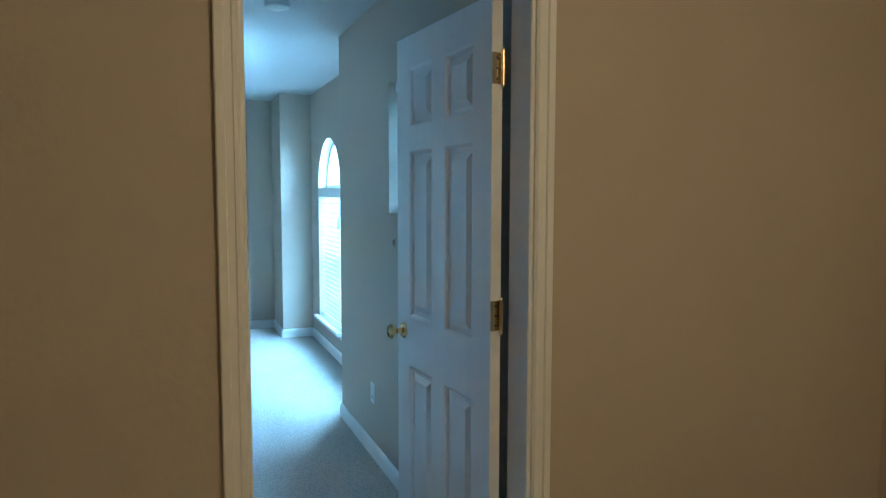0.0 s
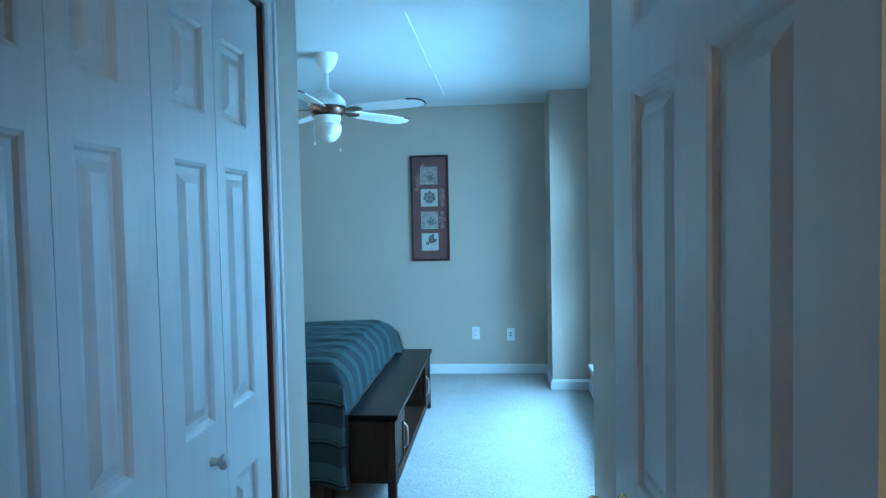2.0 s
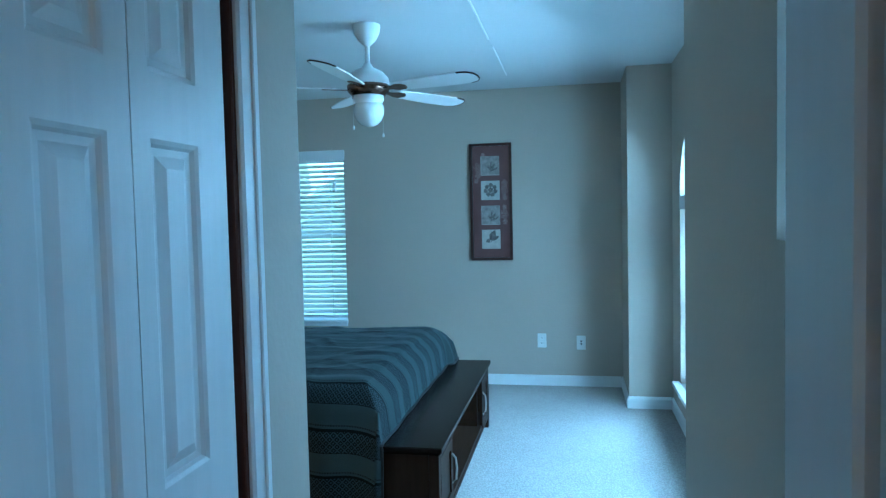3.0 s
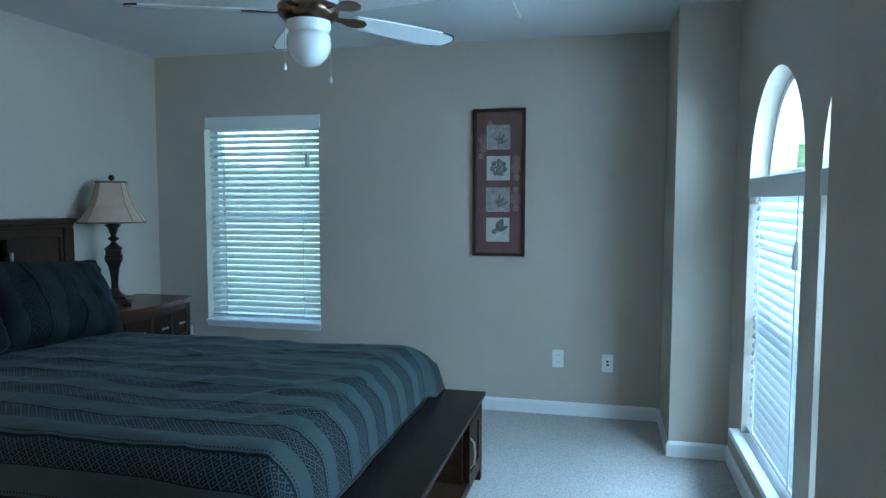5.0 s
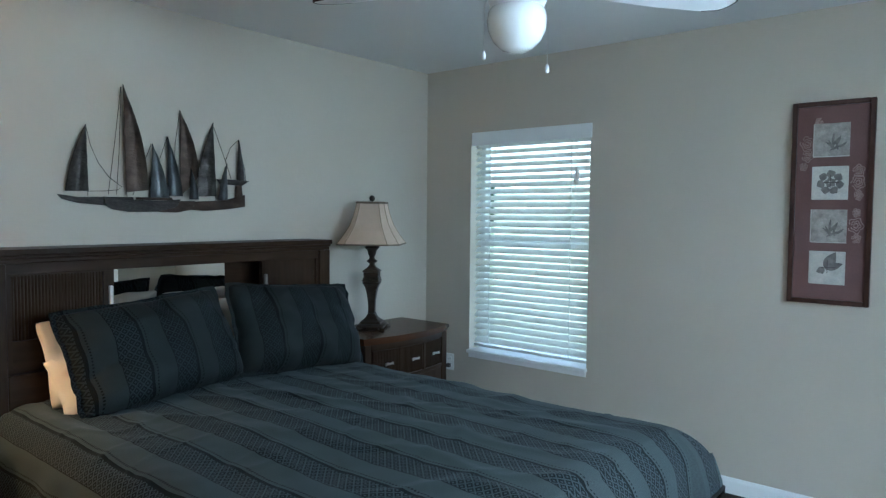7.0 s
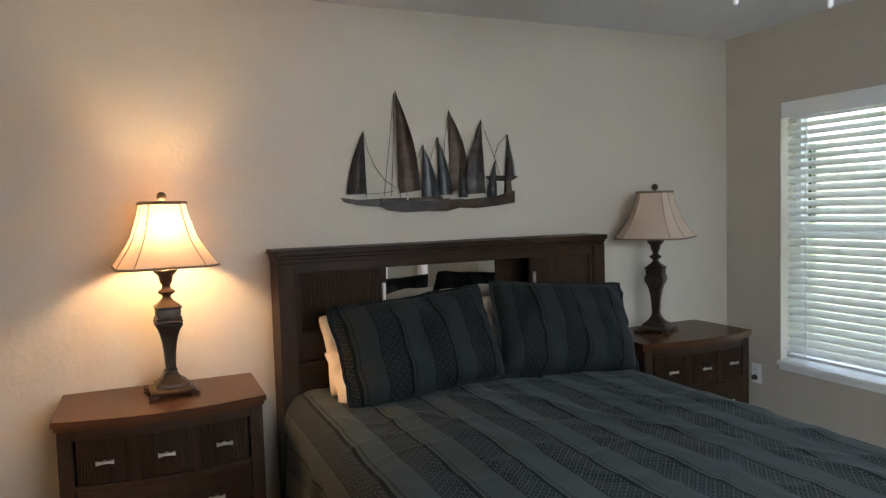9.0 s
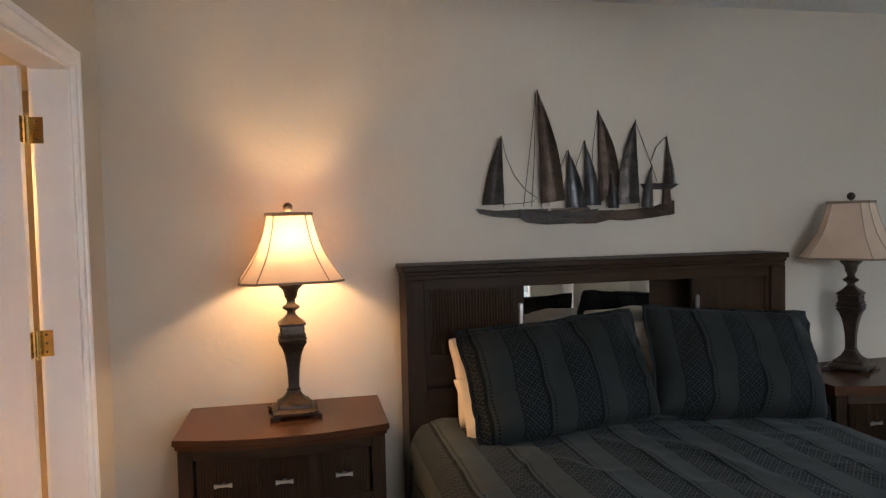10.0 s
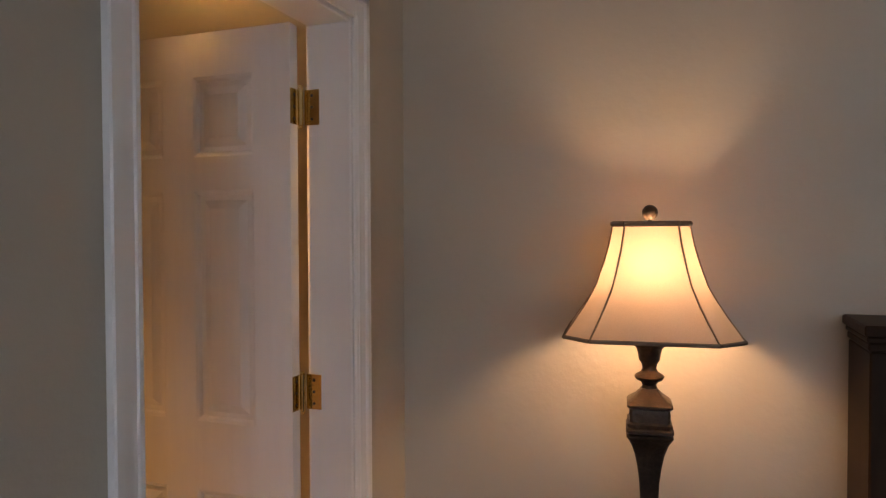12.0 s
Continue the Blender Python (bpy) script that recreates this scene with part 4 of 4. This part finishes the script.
def nightstand():
    """Local: x out from the wall (front at +x), y along it, centred."""
    t = thing("nightstand", "dark wooden bow-front nightstand with reeded drawers", "nightstand", pose(-2.36, 3.845, 0), "nightstands")
    w, d, z, bow = 0.755, 0.425, 0.742, 0.06

    def bowed(d_, half, k=16, inset=0.0):
        return [(d_ + bow * (1 - ((-half + 2 * half * i / k) / (w / 2)) ** 2) - inset, -half + 2 * half * i / k) for i in range(k + 1)]

    bm = bmesh.new()
    prism(bm, [(0, w / 2), (0, -w / 2)] + bowed(d, w / 2), "z", z - 0.024, z)
    prism(bm, [(0.004, w / 2 - 0.008), (0.004, -w / 2 + 0.008)] + bowed(d, w / 2 - 0.008, inset=0.009), "z", z - 0.040, z - 0.024)
    bmesh.ops.recalc_face_normals(bm, faces=bm.faces)
    bmesh.ops.bevel(bm, geom=[e for e in bm.edges if abs(e.verts[0].co.z - e.verts[1].co.z) < 1e-4], offset=0.003, segments=2, affect="EDGES")
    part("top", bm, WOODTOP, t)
    hw = w / 2 - 0.016
    bm = boxes((0.006, d - 0.02, -hw, -hw + 0.02, 0.0, z - 0.040), (0.006, d - 0.02, hw - 0.02, hw, 0.0, z - 0.040), (0.006, 0.018, -hw + 0.02, hw - 0.02, 0.06, z - 0.04))
    part("case", bm, WOODZ, t)
    for s in (-1, 1):
        part("front_post", boxes((d - 0.045, d - 0.004, min(s * hw, s * (hw - 0.05)), max(s * hw, s * (hw - 0.05)), 0, z - 0.040), bevel=0.003), WOODZ, t)

    def front(y0, y1, z0, z1, out=0.0, thick=0.022):
        k = 8
        f = [(d - 0.022 + bow * (1 - (y / (w / 2)) ** 2) + out, y) for y in [y0 + (y1 - y0) * i / k for i in range(k + 1)]]
        return [(a - thick, b) for a, b in f[::-1]] + f, z0, z1

    def slab(rows):
        bm = bmesh.new()
        for poly, z0, z1 in rows:
            prism(bm, poly, "z", z0, z1)
        return bm

    e = hw - 0.05
    part("apron_rail", slab([front(-e, e, 0.665, z - 0.040)]), WOOD, t)
    part("rail", slab([front(-e, e, 0.478, 0.497)]), WOOD, t)
    part("rail", slab([front(-e, e, 0.262, 0.280)]), WOOD, t)
    part("rail", slab([front(-e, e, 0.06, 0.09)]), WOOD, t)

    def pull(parent, y, z_):
        x = d - 0.022 + bow * (1 - (y / (w / 2)) ** 2)
        bm = bmesh.new()
        box(bm, x - 0.002, x + 0.014, y - 0.006, y + 0.006, z_ - 0.005, z_ + 0.005)
        prism(bm, [(y - 0.030, z_ - 0.008), (y - 0.012, z_ - 0.0045), (y + 0.012, z_ - 0.0045), (y + 0.030, z_ - 0.008), (y + 0.030, z_ + 0.008),
                   (y + 0.012, z_ + 0.0045), (y - 0.012, z_ + 0.0045), (y - 0.030, z_ + 0.008)], "x", x + 0.012, x + 0.020)
        part("handle", bm, STEEL, parent, "satin nickel bow-tie drawer pull")

    third = 2 * e / 3
    reed = mesh_of(tube(bmesh.new(), [(0, 0, 0.502), (0, 0, 0.660)], 0.0042, 6), WOODZ, "reed", True)
    for i in range(3):
        a, b = -e + i * third + 0.011, -e + (i + 1) * third - 0.011
        dr = part("drawer", slab([front(a, b, 0.500, 0.662, -0.006)]), WOODZ, t)
        y = a + 0.006
        while y < b - 0.003:
            ob = new("reed", reed)
            ob.parent, ob.location = dr, (d - 0.0285 + bow * (1 - (y / (w / 2)) ** 2), y, 0)
            y += 0.0105
        pull(dr, (a + b) / 2, 0.582)
        if i < 2:
            part("stile", slab([front(b, b + 0.022, 0.497, 0.665)]), WOODZ, t)
    for z0, z1 in ((0.282, 0.476), (0.092, 0.260)):
        dr = part("drawer", slab([front(-e + 0.004, e - 0.004, z0, z1, -0.003)]), WOOD, t)
        for y in (-0.17, 0.17):
            pull(dr, y, (z0 + z1) / 2)
    return t


ns = nightstand()
copy_thing(ns, pose(-2.36, 6.478, 0))

# ---- table lamps ----


def table_lamp(label):
    """Urn lamp with a cut-corner bell shade; local origin on the table top."""
    t = thing("table_lamp", label, "lamp", pose(-2.165, 3.88, 0.742, 0, 0, 5), "bedside lamps")
    for sx in (-1, 1):
        for sy in (-1, 1):
            bm = bmesh.new()
            prism(bm, [(sx * 0.048, sy * 0.048), (sx * 0.086, sy * 0.064), (sx * 0.097, sy * 0.097), (sx * 0.064, sy * 0.086)], "z", 0.0, 0.016)
            part("foot", bm, LAMPB, t)
    bm = lathe(bmesh.new(), [(0.082, 0.012), (0.084, 0.022), (0.076, 0.030), (0.064, 0.034), (0.062, 0.046), (0.050, 0.053), (0.036, 0.066), (0.026, 0.084),
                             (0.023, 0.092)], corner=0.10, square=True)
    part("base", bm, LAMPB, t, smooth=True)
    part("lower_ring", lathe(bmesh.new(), [(0.021, 0.090), (0.027, 0.094), (0.027, 0.099), (0.021, 0.103)], 20), LAMPB, t, smooth=True)
    bm = lathe(bmesh.new(), [(0.020, 0.100), (0.0205, 0.130), (0.0225, 0.172), (0.027, 0.208), (0.033, 0.240), (0.041, 0.264), (0.049, 0.278), (0.052, 0.282),
                             (0.052, 0.286), (0.047, 0.290), (0.053, 0.294), (0.053, 0.300), (0.048, 0.304), (0.050, 0.309), (0.050, 0.313), (0.045, 0.317),
                             (0.044, 0.326), (0.046, 0.336), (0.044, 0.346), (0.051, 0.352), (0.051, 0.357), (0.043, 0.364), (0.030, 0.374), (0.021, 0.384),
                             (0.018, 0.390)], corner=0.14, square=True)
    part("urn", bm, LAMPB, t, "dark bronze carved square urn", True)
    bm = lathe(bmesh.new(), [(0.018, 0.389), (0.016, 0.398), (0.020, 0.405), (0.031, 0.411), (0.034, 0.417), (0.031, 0.422), (0.020, 0.428), (0.016, 0.437), (0.018, 0.448),
                             (0.024, 0.456), (0.026, 0.470), (0.030, 0.484), (0.041, 0.494), (0.046, 0.500), (0.046, 0.506), (0.038, 0.509), (0.036, 0.512), (0.022, 0.515),
                             (0.013, 0.517), (0.013, 0.535)], 24)
    part("neck", bm, LAMPB, t, smooth=True)
    prof = [(0.188, 0.525), (0.177, 0.542), (0.160, 0.567), (0.140, 0.599), (0.120, 0.636), (0.104, 0.684), (0.092, 0.728), (0.083, 0.774)]
    bm = lathe(bmesh.new(), prof, corner=0.31, square=True)
    bmesh.ops.delete(bm, geom=[f for f in bm.faces if len(f.verts) == 8], context="FACES_ONLY")
    shade = part("shade", bm, SHADEON, t, "cream fabric bell shade with cut corners", True)
    for r, z, k in ((0.189, 0.523, 0), (0.084, 0.775, 7)):
        c = r * (1 - 0.31)
        pts = [(r, -c), (r, c), (c, r), (-c, r), (-r, c), (-r, -c), (-c, -r), (c, -r)]
        bm = bmesh.new()
        for i in range(8):
            a, b = pts[i], pts[(i + 1) % 8]
            tube(bm, [(a[0], a[1], z), (b[0], b[1], z)], 0.0062 if k else 0.0045, 8)
        part("trim", bm, PIPING, shade, smooth=True)
    bm = bmesh.new()
    for sx, sy in ((1, -1), (1, 1), (-1, 1), (-1, -1)):
        for sw in (0, 1):
            tube(bm, [((sx * r, sy * r * 0.69, z) if sw else (sx * r * 0.69, sy * r, z)) for r, z in prof], 0.0022, 6)
    part("seam", bm, SEAM, shade, smooth=True)
    part("harp", tube(bmesh.new(), [(0.0, 0.012, 0.52), (0, 0.045, 0.56), (0, 0.052, 0.63), (0, 0.035, 0.72), (0, 0, 0.765), (0, -0.035, 0.72), (0, -0.052, 0.63),
                                    (0, -0.045, 0.56), (0, -0.012, 0.52)], 0.0022, 6), BRASS, t, smooth=True)
    bm = tube(bmesh.new(), [(-0.084, 0, 0.770), (0.084, 0, 0.770)], 0.0018, 6)
    tube(bm, [(0, -0.084, 0.7705), (0, 0.084, 0.7705)], 0.0018, 6)
    part("spider", bm, BRASS, shade, smooth=True)
    bm = lathe(bmesh.new(), [(0.005, 0.765), (0.008, 0.775), (0.005, 0.784)], 12)
    ball(bm, 0, 0, 0.802, 0.0185, seg=16)
    part("finial", bm, LAMPB, t, "dark ball finial", True)
    return t


table_lamp("lit bronze urn table lamp with glowing cream bell shade")
other = table_lamp("unlit bronze urn table lamp with cream bell shade")
other.matrix_basis = pose(-2.185, 6.405, 0.742, 0, 0, 34)

# ---- ceiling fan ----


def ceiling_fan():
    t = thing("ceiling_fan", "white five-blade ceiling fan with bronze band and opal globe", "ceiling fan", pose(-0.235, 5.065, 0))
    part("canopy", lathe(bmesh.new(), [(0.070, H), (0.072, H - 0.012), (0.066, H - 0.045), (0.048, H - 0.080), (0.022, H - 0.105), (0.014, H - 0.112)], 28), FANW, t, smooth=True)
    part("down_rod", lathe(bmesh.new(), [(0.013, H - 0.11), (0.013, 2.20)], 16), FANW, t, smooth=True)
    part("motor_housing", lathe(bmesh.new(), [(0.020, 2.235), (0.030, 2.215), (0.080, 2.190), (0.108, 2.160), (0.114, 2.132), (0.112, 2.120)], 32), FANW, t, smooth=True)
    part("motor_band", lathe(bmesh.new(), [(0.112, 2.121), (0.115, 2.114), (0.108, 2.085), (0.090, 2.068), (0.086, 2.064)], 32), BRONZE, t, "polished bronze motor band", True)
    part("switch_housing", lathe(bmesh.new(), [(0.080, 2.066), (0.082, 2.045), (0.074, 2.028), (0.070, 2.022)], 28), FANW, t, smooth=True)
    part("globe", lathe(bmesh.new(), [(0.072, 2.024), (0.080, 2.012), (0.083, 1.990), (0.080, 1.965), (0.066, 1.935), (0.042, 1.912), (0.016, 1.903), (0.001, 1.902)], 32), GLOBE, t,
         "white opal glass globe", True)
    for i in range(5):
        a = radians(51.5 + 72 * i)
        turn = Matrix.Translation((0, 0, 2.101)) @ Matrix.Rotation(radians(-1.5), 4, Vector((0.407, -0.914, 0))) @ Matrix.Rotation(a, 4, "Z") @ Matrix.Rotation(radians(-11), 4, "X")
        out = [(0.185, -0.046), (0.30, -0.058), (0.45, -0.067), (0.58, -0.070), (0.635, -0.062), (0.660, -0.040), (0.668, -0.010), (0.662, 0.020), (0.645, 0.045),
               (0.60, 0.060), (0.45, 0.064), (0.30, 0.056), (0.185, 0.046), (0.17, 0.0)]
        bm = prism(bmesh.new(), out, "z", -0.003, 0.003)
        bmesh.ops.transform(bm, matrix=turn, verts=bm.verts)
        blade = part("blade", bm, FANW, t)
        edge = [(x, y) for x, y in out if x > 0.56]
        bm = tube(bmesh.new(), [(x, y, 0) for x, y in edge], 0.0042, 6)
        bmesh.ops.transform(bm, matrix=turn, verts=bm.verts)
        part("blade_edge", bm, WOOD, blade, "dark wooden blade edge")
        bm = prism(bmesh.new(), [(0.085, -0.013), (0.15, -0.016), (0.185, -0.034), (0.225, -0.032), (0.245, -0.012), (0.245, 0.012), (0.225, 0.032), (0.185, 0.034), (0.15, 0.016),
                                 (0.085, 0.013)], "z", -0.009, -0.0035)
        bmesh.ops.transform(bm, matrix=turn, verts=bm.verts)
        part("blade_iron", bm, BRONZE, t, "bronze blade bracket")
    for x, y, z in ((0.052, 0.060, 1.875), (-0.060, -0.055, 1.905)):
        c = part("pull_chain", tube(bmesh.new(), [(x * 1.05, y * 1.05, 2.04), (x * 1.12, y * 1.12, 2.02), (x * 1.12, y * 1.12, z)], 0.0012, 5), STEEL, t)
        part("chain_pull", lathe(bmesh.new(), [(0.003, z), (0.006, z - 0.008), (0.006, z - 0.020), (0.002, z - 0.024)], 10, cx=x * 1.12, cy=y * 1.12), FANW, c, smooth=True)


ceiling_fan()
t = thing("smoke_detector", "round white smoke detector on the ceiling", "smoke detector", pose(0.73, 3.28, H))
part("body", lathe(bmesh.new(), [(0.062, 0), (0.064, -0.010), (0.060, -0.024), (0.046, -0.032), (0.001, -0.033)], 28), PLASTIC, t, smooth=True)
# streak of window light on the ceiling, built as two pale strips
structure("ceiling_light_streak", boxes((0.356, 0.364, 4.30, 5.52, H - 0.006, H + 0.001), (0.362, 0.369, 5.70, 6.60, H - 0.006, H + 0.001)), TRIM, "thin pale raised strip drawn for a light streak on the white ceiling", "seam")

# ---- framed picture ----


def blob(bm, pts, y0, y1):
    return prism(bm, pts, "y", y0, y1)


def leaf_shape(x, z, length, width, angle, k=10):
    """A pointed leaf outline from its stem at (x, z)."""
    c, s = math.cos(radians(angle)), math.sin(radians(angle))
    side = [(length * i / k, width / 2 * math.sin(math.pi * (i / k) ** 0.8)) for i in range(k + 1)]
    pts = side + [(a, -b) for a, b in side[-2:0:-1]]
    return [(x + a * c - b * s, z + a * s + b * c) for a, b in pts]


def framed_picture():
    t = thing("framed_picture", "tall mahogany-framed picture of four small botanical prints", "picture", pose(0.173, 7.135, 1.52))
    w, h, f = 0.173, 0.480, 0.022
    bm = bmesh.new()
    for x0, x1, z0, z1 in ((-w, -w + f, -h, h), (w - f, w, -h, h), (-w + f, w - f, -h, -h + f), (-w + f, w - f, h - f, h)):
        box(bm, x0, x1, -0.030, -0.002, z0, z1, bevel=0.003)
    part("frame", bm, FRAMEW, t)
    mount = part("mount", boxes((-w + f, w - f, -0.014, -0.004, -h + f, h - f)), MAT, t, "maroon mount with faded scroll print")
    # faded roses and scrolls on the mount
    for x, z, r in ((-0.108, 0.285, 0.032), (-0.104, 0.225, 0.026), (-0.120, 0.175, 0.018), (-0.060, 0.385, 0.018), (0.112, 0.150, 0.026), (0.110, 0.095, 0.032), (0.114, 0.035, 0.020),
                    (0.108, -0.105, 0.034), (0.112, -0.165, 0.020), (0.108, -0.045, 0.018)):
        for ring in (1.0, 0.62, 0.3):
            n_ = 22
            pts = []
            for i in range(n_):
                a = 2 * math.pi * i / (n_ - 1) * 0.93 + x * 90
                q = r * ring * (1 + 0.16 * math.sin(5 * a + z * 40))
                pts.append((x + q * math.cos(a) * 0.85, -0.0142, z + q * math.sin(a)))
            part("scroll", tube(bmesh.new(), pts, 0.0026, 5), MATSW, mount)
    for i, z in enumerate((0.300, 0.098, -0.106, -0.304)):
        pale = i in (1, 3)
        card = part("print", boxes((-0.078, 0.072, -0.018, -0.014, z - 0.078, z + 0.076), bevel=0.001), CARD if pale else CARDG, t, "small square botanical print")
        part("cut_edge", boxes((-0.082, -0.078, -0.0165, -0.014, z - 0.080, z + 0.076), (-0.078, 0.072, -0.0165, -0.014, z - 0.082, z - 0.078)), CARD, card)
        bm = bmesh.new()
        if i == 3:
            for a, ln, wd in ((62, 0.092, 0.050), (20, 0.080, 0.036), (205, 0.040, 0.034), (250, 0.030, 0.006)):
                blob(bm, leaf_shape(-0.012, z - 0.008, ln, wd, a), -0.0188 - a * 1e-6, -0.0179)
        elif i == 1:
            for ring, k, ln, wd in ((0.026, 7, 0.036, 0.040), (0.006, 5, 0.022, 0.020)):
                for m_ in range(k):
                    a = 360 / k * m_ + ring * 900
                    blob(bm, leaf_shape(-0.003 + ring * math.cos(radians(a)), z + ring * math.sin(radians(a)), ln, wd, a + 35), -0.0186 - m_ * 6e-5 - (0.0006 if k == 5 else 0), -0.0179)
        else:
            for m_, a in enumerate((25, 55, 85, 115, 145, 70, 100, 40)):
                blob(bm, leaf_shape(-0.012 + 0.006 * m_, z - 0.052 + 0.012 * (m_ % 3), 0.070 - 0.004 * m_, 0.011, a), -0.0186 - m_ * 4e-5, -0.0179)
        part("motif", bm, INKG, card)
        if pale:
            part("motif_vein", boxes((-0.03, 0.035, -0.0196, -0.0185, z - 0.003, z + 0.001), (-0.004, -0.001, -0.0196, -0.0185, z - 0.028, z + 0.034)), INK, card)


framed_picture()

# ---- metal boats on the wall ----


def wall_boats():
    """A row of metal sailing boats; local y along the wall, z up, x out of the wall."""
    t = thing("wall_sculpture", "dark metal wall sculpture of a row of sailing boats", "wall art", pose(-2.38, 4.692, 1.520))
    ky, kz = 0.00105, 0.00101

    def at(a, b):
        return a * ky, (600 - b) * kz

    def sail(tip, foot, luff, bulge, material_, out):
        """A bellied sail: tip, the two foot corners (the straight luff first), how far its leech bows out."""
        (ty, tz), (fy, fz), (gy, gz) = at(*tip), at(*foot), at(*luff)
        n, k = 10, 6
        bm = bmesh.new()
        grid = []
        for i in range(n + 1):
            s = i / n
            ay, az = ty + (fy - ty) * s, tz + (fz - tz) * s
            by, bz = ty + (gy - ty) * s, tz + (gz - tz) * s
            by += bulge * ky * math.sin(math.pi * s) * (1 if gy > fy else -1)
            row = []
            for j in range(k + 1):
                q = j / k
                depth = out + 0.020 * math.sin(math.pi * q) * (0.3 + 0.7 * s)
                row.append(bm.verts.new((depth + 0.0015 * math.sin(40 * s), ay + (by - ay) * q, az + (bz - az) * q)))
            grid.append(row)
        for i in range(n):
            for j in range(k):
                bm.faces.new((grid[i][j], grid[i + 1][j], grid[i + 1][j + 1], grid[i][j + 1]))
        bmesh.ops.remove_doubles(bm, verts=bm.verts, dist=1e-5)
        bmesh.ops.solidify(bm, geom=bm.faces[:], thickness=0.0025)
        part("sail", bm, material_, t, smooth=True)

    sail((97, 282), (104, 578), (10, 580), 14, METALA, 0.020)
    sail((255, 85), (262, 578), (368, 565), 26, METALB, 0.030)
    sail((388, 343), (375, 598), (470, 600), 12, METALC, 0.026)
    sail((466, 302), (462, 590), (540, 590), 12, METALC, 0.018)
    sail((532, 165), (528, 590), (632, 480), 22, METALB, 0.010)
    sail((575, 455), (562, 605), (615, 605), 6, METALC, 0.036)
    sail((700, 212), (716, 585), (612, 590), 22, METALA, 0.020)
    sail((772, 420), (778, 604), (724, 606), 8, METALC, 0.024)
    sail((848, 283), (834, 500), (885, 500), 6, METALA, 0.018)
    hulls = ((METALA, 0.016, [(-18, 594), (60, 605), (170, 602), (300, 600), (300, 630), (170, 640), (60, 630), (0, 614)]),
             (METALA, 0.030, [(165, 600), (240, 610), (420, 616), (520, 606), (500, 644), (400, 668), (280, 670), (200, 658), (170, 640)]),
             (METALB, 0.024, [(310, 600), (480, 598), (486, 612), (312, 612)]),
             (METALB, 0.020, [(420, 616), (600, 612), (584, 654), (510, 671), (420, 670)]),
             (METALB, 0.014, [(560, 618), (720, 608), (780, 602), (830, 588), (884, 574), (884, 638), (780, 652), (660, 662), (580, 656)]),
             (METALA, 0.022, [(720, 497), (835, 495), (905, 500), (880, 516), (862, 526), (740, 522)]),
             (METALB, 0.018, [(832, 516), (862, 516), (868, 590), (828, 594)]))
    for material_, x, pts in hulls:
        bm = prism(bmesh.new(), [at(a, b) for a, b in pts], "x", x - 0.010, x + 0.006)
        bmesh.ops.recalc_face_normals(bm, faces=bm.faces)
        bmesh.ops.bevel(bm, geom=bm.edges[:], offset=0.002, segments=1, affect="EDGES")
        part("hull", bm, material_, t)
    wires = (((100, 288), (118, 372), (150, 450), (195, 512), (250, 553), (232, 568), (180, 575), (104, 578)), ((252, 95), (222, 350), (190, 590)), ((254, 95), (240, 400), (226, 590)),
             ((104, 570), (104, 598)), ((272, 575), (272, 605)), ((388, 345), (340, 470), (300, 590)), ((466, 306), (425, 420), (400, 480)),
             ((530, 170), (505, 330), (495, 480)), ((702, 216), (772, 400), (804, 492)), ((846, 286), (800, 330), (772, 400)), ((700, 215), (716, 606)),
             ((850, 290), (884, 440), (890, 500)))
    for w in wires:
        part("wire", tube(bmesh.new(), [(0.016, *at(a, b)) for a, b in w], 0.0017, 6), METALA, t, smooth=True)
    for a, b in ((120, 610), (480, 640), (800, 620), (850, 520)):
        y, z = at(a, b)
        part("stand_off", tube(bmesh.new(), [(0.0, y, z), (0.012, y, z)], 0.003, 6), METALA, t)


wall_boats()

# ---- outside ----
LEAFY = material("far_foliage", (0.055, 0.085, 0.035), rough=0.9, vary=0.5, scale=0.6, grain=0.4, grain_scale=5, bump=0.8, bump_scale=3)


def far_woods():
    """A ring of broken crowns round the lot."""
    rng = random.Random(4)
    bm = bmesh.new()
    for k in range(170):
        a, d = 2 * math.pi * k / 170 + rng.uniform(-0.02, 0.02), rng.uniform(56, 72)
        w, h = rng.uniform(1.6, 3.0), rng.uniform(3.2, 6.0)
        for m_ in range(3):
            made = bmesh.ops.create_icosphere(bm, subdivisions=2, radius=1.0)["verts"]
            cx, cy = d * math.cos(a) + rng.uniform(-1.5, 1.5), d * math.sin(a) + rng.uniform(-1.5, 1.5)
            cz = h * (0.35 + 0.25 * m_)
            for v in made:
                q = v.co.copy()
                v.co = Vector((cx, cy, cz)) + Vector((q.x * w, q.y * w, q.z * h * 0.4)) * (1 + 0.45 * noise.noise(q * 2.3 + Vector((k, m_, 0))))
    tagged(part("far_woods", bm, LEAFY), "distant line of green trees beyond the lawn", "trees", kind="stuff")


far_woods()
bm = bmesh.new()
bmesh.ops.create_circle(bm, cap_ends=True, segments=64, radius=600)
bmesh.ops.translate(bm, vec=(0, 0, -0.16), verts=bm.verts)
structure("ground", bm, GRASS, "green lawn outside the windows", "ground")
